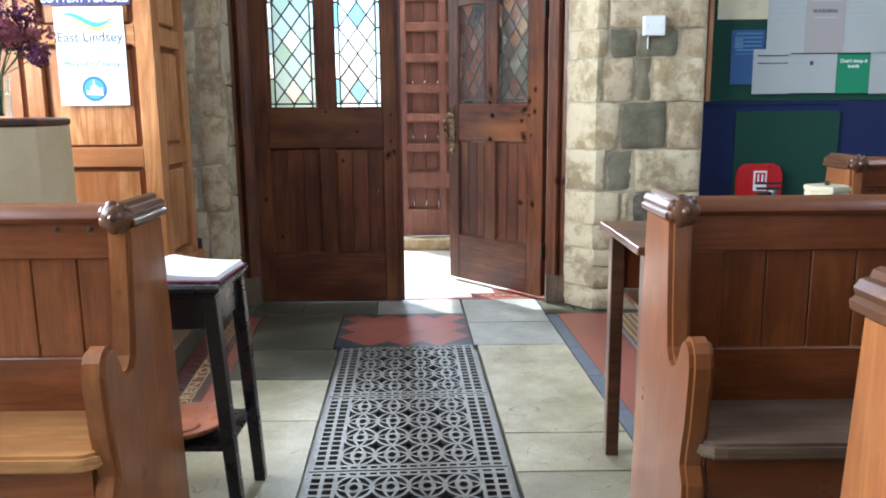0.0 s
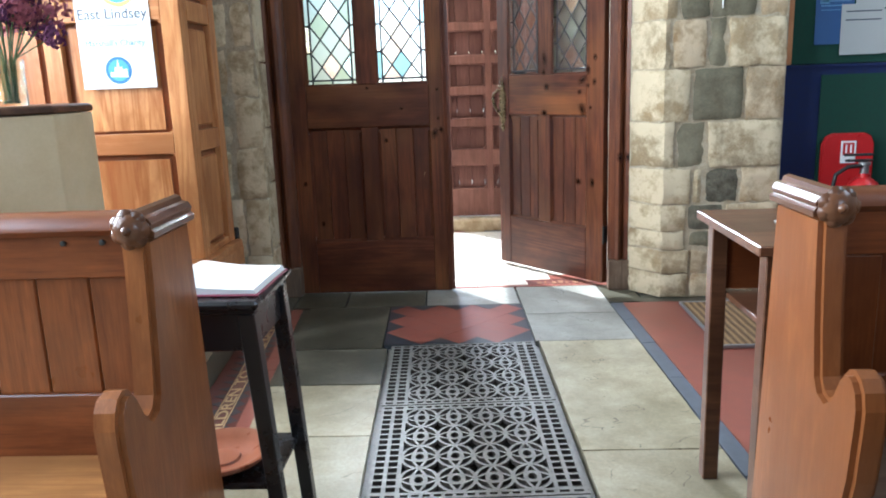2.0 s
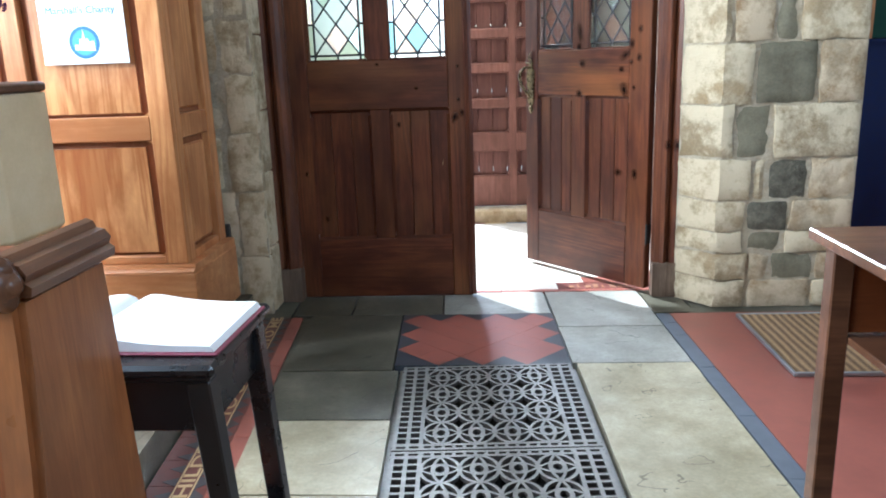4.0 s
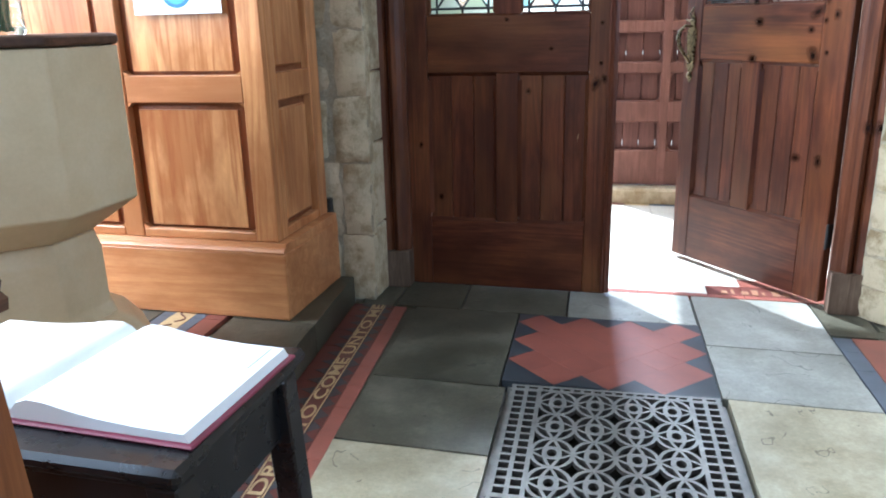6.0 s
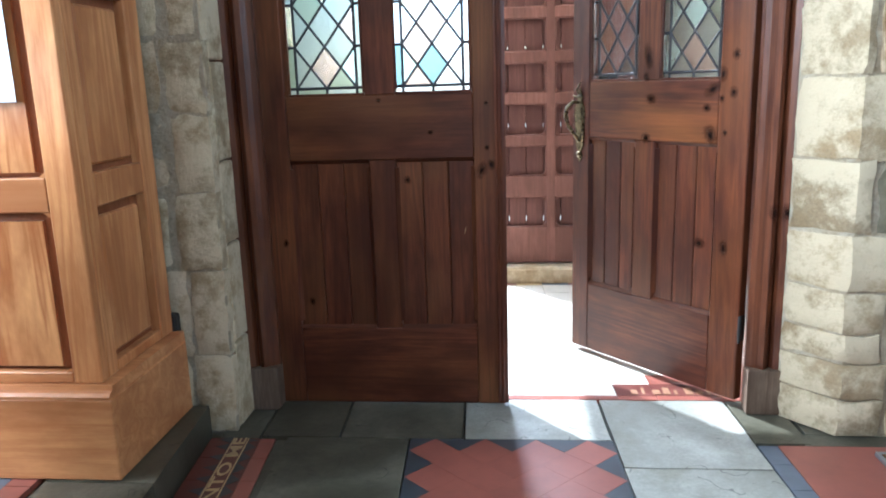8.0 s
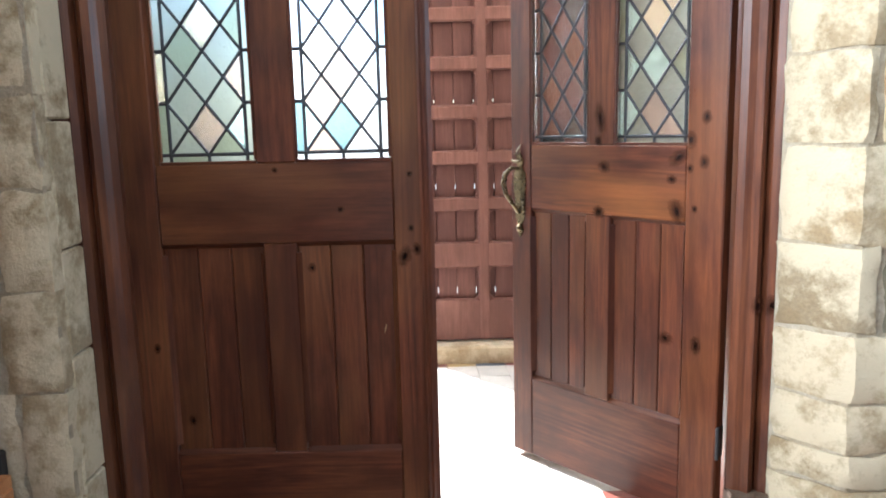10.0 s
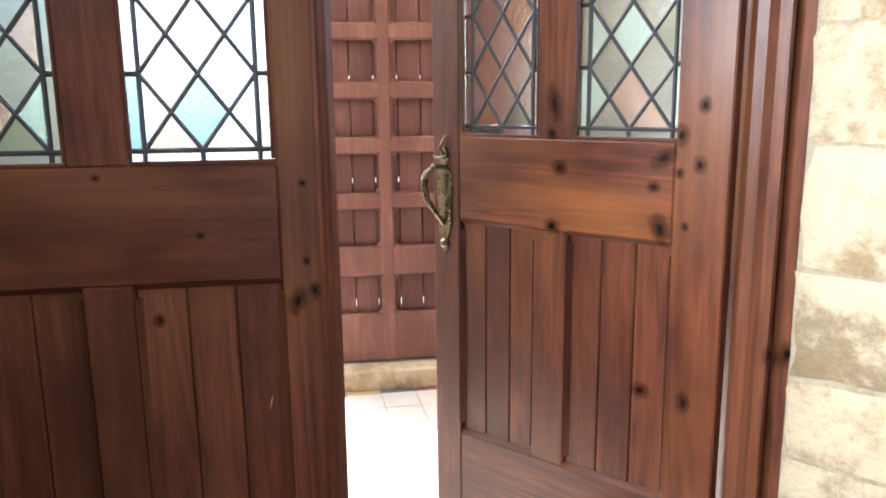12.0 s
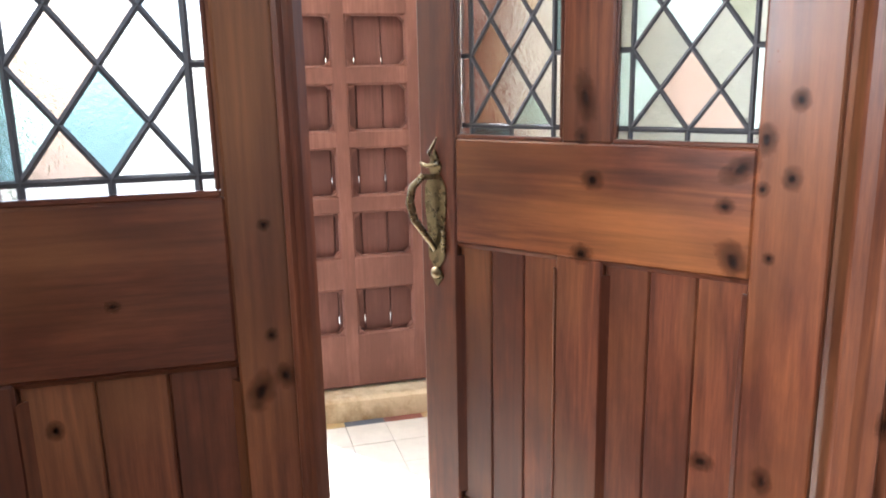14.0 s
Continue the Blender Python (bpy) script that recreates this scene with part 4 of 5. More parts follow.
# ---- poster, banner ----
def sheet(name, x0, x1, z0, z1, y, material, label, category="paper", curl=0.0):
    """A thin sheet hung on a face that looks down the nave, its foot curled off a little."""
    bm, n = bmesh.new(), 8
    rows = [[bm.verts.new((x, y - 0.0012 - curl * (1 - k / n) ** 2 + s, z0 + (z1 - z0) * k / n)) for x in (x0, x1)] for s in (0, 0.0009) for k in range(n + 1)]
    f, b = rows[: n + 1], rows[n + 1:]
    for r in (f, b):
        for p, q in zip(r, r[1:]):
            bm.faces.new((p[0], p[1], q[1], q[0]))
    for k in range(n):
        bm.faces.new((f[k][0], f[k + 1][0], b[k + 1][0], b[k][0]))
        bm.faces.new((f[k][1], f[k + 1][1], b[k + 1][1], b[k][1]))
    bm.faces.new((f[0][0], f[0][1], b[0][1], b[0][0]))
    bm.faces.new((f[n][0], f[n][1], b[n][1], b[n][0]))
    return thing(name, bm, material, label, category)


def print_bar(parent, x0, x1, z0, z1, y, material, name="print"):
    return part(name, boxed(x0, y - 0.0006, z0, x1, y, z1), material, parent)


PY = 6.553
poster = sheet("poster", -1.668, -1.323, 1.236, 1.716, PY, poster_p, "white printed charity poster pinned to the cupboard", "poster")
yp = PY - 0.0016
lettering("word", "East Lindsey", 0.066, pose(-1.497, yp, 1.548, 90), ink, poster)
lettering("word", "Marshall's Charity", 0.039, pose(-1.497, yp, 1.428, 90), blue_ink, poster)
print_bar(poster, -1.62, -1.38, 1.512, 1.522, yp, grey_ink)
print_bar(poster, -1.64, -1.36, 1.398, 1.412, yp, poster_p)
part("print", prism([(-1.495 + 0.062 * math.cos(a), 1.318 + 0.062 * math.sin(a)) for a in (2 * math.pi * k / 28 for k in range(28))], yp - 0.0005, yp, "y"), blue_ink, poster, "round blue emblem")
part("print", prism([(-1.495 + 0.049 * math.cos(a), 1.318 + 0.049 * math.sin(a)) for a in (2 * math.pi * k / 28 for k in range(28))], yp - 0.0010, yp - 0.0005, "y"), teal_ink, poster)
part("print", prism([(-1.535, 1.29), (-1.452, 1.285), (-1.455, 1.325), (-1.475, 1.32), (-1.48, 1.335), (-1.49, 1.33), (-1.496, 1.368), (-1.503, 1.33), (-1.512, 1.335), (-1.516, 1.31), (-1.534, 1.312)], yp - 0.0016, yp - 0.0010, "y"), paper, poster)
for off, mt, lo in ((0.0, teal_ink, 0), (0.018, gold_ink, 1)):
    top = [(-1.632 + 0.262 * t, 1.668 - off + 0.020 * math.sin(2 * math.pi * t + 0.4) - 0.012 * t) for t in np.linspace(0.1 * lo, 1, 16)]
    bot = [(x, zz - 0.026 * math.sin(math.pi * k / 15) - 0.001) for k, (x, zz) in enumerate(top)]
    part("print", prism(top + bot[::-1], yp - 0.0005 + 0.0003 * lo, yp + 0.0003 * lo, "y"), mt, poster)
banner = sheet("banner", -1.716, -1.285, 1.724, 1.86, PY, navy, "dark blue printed notice strip pinned above the poster", "sign")
lettering("word", "LOTTERY FUNDED", 0.052, pose(-1.505, PY - 0.0016, 1.737, 90), paper, banner, 0.0006)


# ---- vase of flowers ----
vase = holder("vase", pose(-1.605, 5.87, PLAT + 1.066), "glass vase of purple and pink flowers on the font lid", "vase of flowers")
part("glass", lathe([(0.055, 0), (0.058, 0.02), (0.056, 0.12), (0.06, 0.17), (0.056, 0.17), (0.052, 0.12), (0.054, 0.02)], 24), vase_glass, vase, "clear ribbed glass", True)
rf = random.Random(3)
for k in range(26):
    a, r = rf.uniform(0, 6.28), rf.uniform(0.02, 0.19)
    tip = (r * math.cos(a), r * math.sin(a) * 0.8, rf.uniform(0.25, 0.52))
    part("stem", tube([(0.02 * math.cos(a), 0.02 * math.sin(a), 0.01), (0.03 * math.cos(a), 0.03 * math.sin(a), 0.17), tip], 0.0025, 5), green_leaf, vase)
    bm = bmesh.new()
    R = rf.uniform(0.05, 0.08)
    for q in range(110):
        d = Vector((rf.gauss(0, 1), rf.gauss(0, 1), rf.gauss(0, 0.8))).normalized() * R * rf.uniform(0.55, 1.0)
        p = Vector(tip) + d
        u = d.normalized().orthogonal() * 0.008
        w = d.normalized().cross(u) * rf.uniform(0.6, 1.2)
        e = d.normalized() * 0.008
        bm.faces.new([bm.verts.new(p + v) for v in (u, w + e, -u, -w)])
    part("flower_head", bm, petal_purple if k % 4 else petal_pink, vase)


# ---- black side table, book, plate ----
def black_table():
    t = holder("side_table", pose(-0.617, 4.862, 0), "small black painted side table with splayed legs and a shelf", "side table")
    w, d, H = 0.242, 0.172, 0.726
    part("tabletop", boxed(-w, -d, H - 0.022, w, d, H, bevel=0.007), black_w, t)
    part("edge_moulding", boxed(-w + 0.012, -d + 0.012, H - 0.034, w - 0.012, d - 0.012, H - 0.022, bevel=0.004), black_w, t)
    for s in (-1, 1):
        part("apron", boxed(-w + 0.05, s * (d - 0.035) - 0.009, H - 0.13, w - 0.05, s * (d - 0.035) + 0.009, H - 0.034, bevel=0.002), black_w, t)
        part("apron", boxed(s * (w - 0.035) - 0.009, -d + 0.05, H - 0.13, s * (w - 0.035) + 0.009, d - 0.05, H - 0.034, bevel=0.002), black_w, t)
        for q in (-1, 1):
            bm = bmesh.new()
            box(bm, -0.021, -0.021, 0, 0.021, 0.021, H - 0.034, bevel=0.003)
            for v in bm.verts:
                f = 1 - v.co.z / (H - 0.034)
                v.co.x, v.co.y = v.co.x * (1 - 0.15 * f) + s * (w - 0.035 + 0.045 * f), v.co.y * (1 - 0.15 * f) + q * (d - 0.035 - 0.004 * f)
            part("leg", bm, black_w, t)
    part("shelf", boxed(-w + 0.01, -d + 0.035, 0.222, w - 0.01, d - 0.02, 0.24, bevel=0.004), black_w, t)


black_table()


def open_book():
    b = holder("book", pose(-0.637, 4.872, 0.7265, 0, 0, -2), "open visitors book with blank white pages and plum cover", "book")
    part("cover", boxed(-0.260, -0.130, 0.0, 0.260, 0.130, 0.005, bevel=0.002), plum, b)
    for s in (-1, 1):
        prof = [(0, 0.0055), (s * 0.252, 0.0055), (s * 0.245, 0.016), (s * 0.18, 0.017), (s * 0.13, 0.020), (s * 0.09, 0.025), (s * 0.05, 0.032), (s * 0.026, 0.033), (s * 0.010, 0.027), (0, 0.016)]
        part("page_block", prism(prof, -0.123, 0.123, "y"), paper, b, smooth=True)
    part("pen_rule", prism([(0.226, 0.05), (0.229, 0.05), (0.23, 0.118), (0.227, 0.118)], 0.0164, 0.0168, "z"), grey_ink, b)


open_book()
plate = thing("plate", lathe([(0.06, 0.0), (0.075, 0.006), (0.115, 0.022), (0.13, 0.034), (0.132, 0.042), (0.125, 0.043), (0.10, 0.028), (0.075, 0.018), (0.05, 0.016), (0.046, 0.022), (0.01, 0.024)], 40, (-0.55, 4.83, 0.2405)), copper_clay, "round red-brown turned alms plate on the table shelf", "plate", smooth=True)


# ---- brown table, tin ----
def brown_table():
    t = holder("table", pose(0.80, 4.72, 0), "plain dark brown wooden table standing behind the pew", "table")
    part("tabletop", boxed(-0.015, 0.0, 0.795, 0.95, 0.50, 0.82, bevel=0.003), table_w, t)
    for x in (0.01, 0.89):
        for y in (0.02, 0.42):
            part("leg", boxed(x, y, 0, x + 0.045, y + 0.045, 0.795, bevel=0.003), table_w, t)
    part("apron", boxed(0.055, 0.43, 0.60, 0.89, 0.45, 0.795), pew_h, t, "lighter brown back board")
    part("shelf", boxed(0.055, 0.03, 0.575, 0.89, 0.47, 0.592, bevel=0.002), table_w, t)


brown_table()
thing("leaflet", boxed(0.93, 4.80, 0.8205, 1.10, 5.02, 0.8215), paper, "white paper sheet lying on the brown table", "paper")


def tin():
    t = holder("collection_tin", pose(1.44, 5.0, 0.8205), "cream enamelled six-sided collection tin on the table", "tin")
    hexa = lambda r: [(r * math.cos(k * math.pi / 3 + 0.3), r * math.sin(k * math.pi / 3 + 0.3)) for k in range(6)]
    part("body", prism(hexa(0.066), 0.0, 0.12, "z", 0.003), cream_tin, t)
    part("lid", prism(hexa(0.069), 0.1205, 0.138, "z", 0.003), cream_tin, t)
    part("knob", lathe([(0.006, 0), (0.012, 0.008), (0.008, 0.014)], 14, (0, 0, 0.138)), brass, t, smooth=True)


tin()

# ---- wall fittings ----
sw = thing("switch_box", boxed(1.39, 7.062, 1.60, 1.513, 7.10, 1.71, bevel=0.006), white_pl, "white plastic switched outlet box on the stone", "switch")
for x in (1.41, 1.49):
    part("screw", boxed(x, 7.0605, 1.652, x + 0.006, 7.0625, 1.658), grey_ink, sw)
thing("cable", tube([(1.425, 7.098, 1.60), (1.425, 7.098, 1.53)], 0.004, 8), white_pl, "short grey cable below the switch box", "cable")

NX = lambda px: 1.436 + (px - 1134) * 0.00344
NZ = lambda py: 1.73 - (py - 31) * 0.00338
NY = 7.30
board = holder("notice_board", pose(0, NY, 0), "large green felt notice board full of pinned papers", "notice board")
part("felt", boxed(1.86, -0.008, 1.235, 4.2, 0.038, 2.4), green_felt, board)
part("cream_strip", boxed(NX(1264), -0.010, NZ(37), NX(1352), -0.008, 2.1), cream_tin, board)
part("side_frame", boxed(1.835, -0.014, 1.235, 1.86, 0.038, 2.4), pine_v, board)
lower = holder("display_board", pose(0, NY, 0), "dark blue felt display board with a green panel", "display board")
part("blue_panel", boxed(1.78, -0.012, 0.0, 4.2, 0.038, 1.232), blue_felt, lower)
part("ledge", boxed(1.80, -0.02, 1.215, 2.62, -0.012, 1.231), blue_felt, lower)
part("green_panel", boxed(NX(1305), -0.022, 0.25, NX(1487), -0.0125, NZ(195)), green_felt, lower)


def notice(x0, x1, y0, y1, material, label, k=0, lines=None):
    p = sheet("notice", NX(x0), NX(x1), NZ(y1), NZ(y0), NY - 0.009 - 0.0022 * k, material, label, "notice", 0.006)
    for a, b, c, d, mt in lines or ():
        print_bar(p, NX(a), NX(b), NZ(d), NZ(c), NY - 0.0108 - 0.0022 * k, mt)
    return p


n1 = notice(1290, 1348, 55, 148, leaflet_blue, "blue printed leaflet pinned to the green felt", 0, [(1298, 1343, 60 + 7 * i, 62 + 7 * i, leaflet_print) for i in range(6)] + [(1296, 1310, 66, 86, leaflet_print)])
lettering("word", "0845 608", 0.036, pose(NX(1317), NY - 0.0112, NZ(114), 90), paper, n1)
notice(1350, 1416, -10, 95, shaded_notice_paper, "white typed notice pinned to green felt", 0, [(1358, 1408, 4 + 9 * i, 6 + 9 * i, grey_ink) for i in range(9)])
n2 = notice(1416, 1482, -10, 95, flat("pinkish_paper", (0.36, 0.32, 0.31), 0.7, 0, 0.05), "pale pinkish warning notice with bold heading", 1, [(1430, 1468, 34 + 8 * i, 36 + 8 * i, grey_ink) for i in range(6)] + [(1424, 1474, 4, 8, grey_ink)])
lettering("word", "WARNING", 0.030, pose(NX(1448), NY - 0.0134, NZ(27), 90), ink, n2, 0.0006)
notice(1329, 1393, 88, 165, shaded_notice_paper, "white ruled form with a green foot", 2, [(1336, 1390, 98 + 13 * i, 100 + 13 * i, ink) for i in range(5)] + [(1332, 1390, 156, 162, green_felt)])
notice(1393, 1475, 97, 164, shaded_notice_paper, "white certificate with a thin border", 1, [(1398, 1470, 104, 105, grey_ink), (1398, 1470, 157, 158, grey_ink), (1428, 1434, 109, 116, ink), (1410, 1460, 124, 126, grey_ink), (1410, 1460, 132, 134, grey_ink)])
n3 = notice(1476, 1532, 98, 165, flat("green_card", (0.02, 0.22, 0.10), 0.6, 0, 0.1), "green card with an orange disc", 1)
lettering("word", "Don't keep it\ninside", 0.030, pose(NX(1504), NY - 0.0136, NZ(112), 90), paper, n3, 0.0004)
part("print", prism([(NX(1504) + 0.07 * math.cos(a), NZ(143) + 0.05 * math.sin(a) - 0.02 * abs(math.cos(a))) for a in (2 * math.pi * k / 20 for k in range(20))], NY - 0.0136, NY - 0.0128, "y"), flat("orange_print", (0.72, 0.22, 0.05), 0.6, 0, 0.1), n3)
notice(1482, 1566, -10, 95, shaded_notice_paper, "white typed notice pinned to green felt", 0, [(1490, 1528, 4 + 9 * i, 6 + 9 * i, grey_ink) for i in range(8)])
notice(1533, 1590, 95, 166, shaded_notice_paper, "white handwritten notice pinned to green felt", 0, [(1548, 1580, 105 + 10 * i, 107 + 10 * i, grey_ink) for i in range(5)])

ext_sign = holder("fire_point", pose(-0.03, 7.27, 0), "red rounded fire point stand with a pictogram sign", "fire point")
part("panel", prism([(2.065, 0.0), (2.065, 0.80), (2.085, 0.845), (2.12, 0.862), (2.29, 0.862), (2.325, 0.845), (2.345, 0.80), (2.345, 0.0)], -0.03, 0.0, "y", 0.008), red_paint, ext_sign)
part("sign", boxed(2.165, -0.034, 0.70, 2.245, -0.030, 0.82), paper, ext_sign, "white and red pictogram sign")
part("pictogram", boxed(2.175, -0.0355, 0.745, 2.235, -0.034, 0.81), red_paint, ext_sign)
part("pictogram", boxed(2.187, -0.0365, 0.755, 2.197, -0.0355, 0.80), paper, ext_sign)
part("pictogram", boxed(2.212, -0.0365, 0.755, 2.222, -0.0355, 0.80), paper, ext_sign)
ext = holder("fire_extinguisher", pose(2.2, 7.10, 0), "red fire extinguisher with black hose on the floor", "fire extinguisher")
part("cylinder", lathe([(0.075, 0.0), (0.082, 0.02), (0.082, 0.56), (0.07, 0.61), (0.03, 0.64), (0.028, 0.66)], 28), red_paint, ext, smooth=True)
part("valve", lathe([(0.022, 0.66), (0.022, 0.70), (0.03, 0.705), (0.03, 0.72)], 14), steel, ext, smooth=True)
part("lever", boxed(-0.10, -0.012, 0.722, 0.04, 0.012, 0.735, bevel=0.004), rubber, ext)
part("lever", boxed(-0.11, -0.012, 0.752, 0.04, 0.012, 0.765, bevel=0.004), rubber, ext)
part("hose", tube([(-0.02, -0.01, 0.70), (-0.10, -0.03, 0.70), (-0.16, -0.03, 0.66), (-0.17, -0.02, 0.58), (-0.12, -0.02, 0.40)], 0.011, 10), rubber, ext, smooth=True)

thing("cable_box", boxed(-1.205, 7.035, 0.39, -1.172, 7.074, 0.47, bevel=0.006), rubber, "small black plastic cable box fixed to the stone", "cable box")

# ---- door mat ----
dm = holder("door_mat", pose(1.215, 6.27, 0.0), "brown ribbed coir door mat in a grey metal edge", "door mat")
part("coir_pad", boxed(0.012, 0.012, 0.001, 0.60, 0.68, 0.016, bevel=0.004), coir, dm)
for a in ((0, 0, 0.012, 0.692), (0.60, 0, 0.612, 0.692), (0.012, 0, 0.60, 0.012), (0.012, 0.68, 0.60, 0.692)):
    part("edge_strip", boxed(a[0], a[1], 0.0005, a[2], a[3], 0.018, bevel=0.002), steel, dm)



# ---- floor grating ----
def ribbon(bm, pts, w, z0, z1, closed=False):
    """A flat bar of width w along points in the plan."""
    n = len(pts)
    rows = []
    for i, (x, y) in enumerate(pts):
        p, q = (pts[i - 1], pts[(i + 1) % n]) if closed else (pts[max(i - 1, 0)], pts[min(i + 1, n - 1)])
        dx, dy = q[0] - p[0], q[1] - p[1]
        L = math.hypot(dx, dy) or 1.0
        nx, ny = -dy / L * w / 2, dx / L * w / 2
        rows.append([bm.verts.new(v) for v in ((x + nx, y + ny, z0), (x - nx, y - ny, z0), (x - nx, y - ny, z1), (x + nx, y + ny, z1))])
    for i in range(n if closed else n - 1):
        a, b = rows[i], rows[(i + 1) % n]
        for k in range(4):
            bm.faces.new((a[k], a[(k + 1) % 4], b[(k + 1) % 4], b[k]))
    if not closed:
        bm.faces.new(rows[0])
        bm.faces.new(rows[-1][::-1])


def arc(cx, cy, rx, ry, a0, a1, n):
    return [(cx + rx * math.cos(a0 + (a1 - a0) * k / n), cy + ry * math.sin(a0 + (a1 - a0) * k / n)) for k in range(n + 1)]


GW, GL, GS, GE = GX1 - GX0 - 0.01, 0.676, 0.100, 0.038
CW, CH = (GW - 2 * GS) / 4, (GL - 2 * GE) / 4


def shaded_flanks(me):
    """Worn bright tops; sides painted dark for the shade inside the holes."""
    me.materials.append(iron_shade)
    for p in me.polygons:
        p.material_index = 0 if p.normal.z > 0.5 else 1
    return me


def grating_frame():
    """The border of one cast panel: two rows of small squares each side, slots at the ends."""
    bm = bmesh.new()
    z0, z1, W, L, side, end = -0.014, 0.0, GW, GL, GS, GE
    for x in (0.009, 0.052, side - 0.005, W - side + 0.005, W - 0.052, W - 0.009):
        box(bm, x - 0.0068, 0, z0, x + 0.0068, L, z1)
    for y in (0.007, end - 0.005, L - end + 0.005, L - 0.007):
        box(bm, 0, y - 0.007, z0 + 0.0005, W, y + 0.007, z1 - 0.0004)
    for k in range(1, 17):
        y = L * k / 17
        for a, b in ((0.005, side), (W - side, W - 0.005)):
            box(bm, a, y - 0.006, z0, b, y + 0.006, z1 - 0.0006)
    for k in range(15):
        x = side + (W - 2 * side) * k / 14
        for y in (0.006, L - end):
            box(bm, x - 0.006, y, z0, x + 0.006, y + end - 0.006, z1 - 0.0008)
    return shaded_flanks(mesh_of("frame", bm, iron))


def grating_flower():
    """A ring with a small eye and two crossed pointed ovals."""
    bm, z0, z1 = bmesh.new(), -0.013, -0.0001
    ribbon(bm, arc(0, 0, CW * 0.5, CH * 0.5, 0, 2 * math.pi, 28)[:-1], 0.0112, z0, z1, True)
    ribbon(bm, arc(0, 0, CW * 0.16, CH * 0.16, 0, 2 * math.pi, 16)[:-1], 0.0095, z0, z1 - 0.0003, True)
    for s in (-1, 1):
        ribbon(bm, [(CW * (t - 0.5), s * CH * 0.2 * math.sin(math.pi * t)) for t in np.linspace(0, 1, 11)], 0.0098, z0, z1 - 0.0002)
        ribbon(bm, [(s * CW * 0.2 * math.sin(math.pi * t), CH * (t - 0.5)) for t in np.linspace(0, 1, 11)], 0.0098, z0, z1 - 0.00025)
    return shaded_flanks(mesh_of("flower_ring", bm, iron))


fm, rm = grating_frame(), grating_flower()
for k in range(13):
    y = GY1 - 0.006 - (k + 1) * (GL + 0.006)
    g = holder("floor_grating", pose(GX0 + 0.005 + SK * (7 - y), y, 0, 0, 0, math.degrees(SK)), "grey cast iron heating grate pierced with flower rings", "floor grating", "row of floor gratings")
    fr = new("frame", fm)
    fr.parent = g
    for i in range(4):
        for j in range(4):
            o = new("flower_ring", rm)
            o.parent = g
            o.location = (GS + CW * (i + 0.5), GE + CH * (j + 0.5), -0.0001 * ((i + j) % 2))
for a, b in ((GX0 - 0.012, GX0 + 0.003), (GX1 - 0.003, GX1 + 0.012)):
    part("channel_edge", boxed(a, -3.0, -0.06, b, GY1, -0.021, shear=SK), iron, floor)


# ---- flagstones and tiles ----
rs = random.Random(11)


def slab(x0, x1, y0, y1, z=0.0, material=None, name="flagstone", parent=None, gap=0.004, wob=0.0035, deep=0.045, sk=SK):
    """A flag with uneven edges and a slightly hollowed, worn top."""
    nx, ny = max(2, int((x1 - x0) / 0.09)), max(2, int((y1 - y0) / 0.09))
    bm = bmesh.new()
    seed = rs.uniform(0, 90)
    top = []
    for j in range(ny + 1):
        row = []
        for i in range(nx + 1):
            x, y = x0 + gap + (x1 - x0 - 2 * gap) * i / nx, y0 + gap + (y1 - y0 - 2 * gap) * j / ny
            edge = i in (0, nx) or j in (0, ny)
            n1 = noise.noise((x * 6 + seed, y * 6, 0))
            if edge:
                x += wob * noise.noise((x * 14, y * 14, seed))
                y += wob * noise.noise((x * 14, y * 14, seed + 9))
            row.append(bm.verts.new((x + sk * (7 - y), y, z - 0.0012 + 0.0016 * n1 - (0.0003 if edge else 0))))
        top.append(row)
    for j in range(ny):
        for i in range(nx):
            bm.faces.new((top[j][i], top[j][i + 1], top[j + 1][i + 1], top[j + 1][i]))
    rim = [top[0][i] for i in range(nx)] + [top[j][nx] for j in range(ny)] + [top[ny][i] for i in range(nx, 0, -1)] + [top[j][0] for j in range(ny, 0, -1)]
    low = [bm.verts.new((v.co.x, v.co.y, z - deep)) for v in rim]
    for k in range(len(rim)):
        bm.faces.new((rim[k], low[k], low[(k + 1) % len(rim)], rim[(k + 1) % len(rim)]))
    bm.faces.new(low[::-1])
    me = mesh_of(name, bm, material or flag_m)
    for p in me.polygons[: nx * ny]:
        p.use_smooth = True
    me.set_sharp_from_angle(angle=radians(40))
    ob = new(name, me)
    ob.parent = parent or floor
    return ob


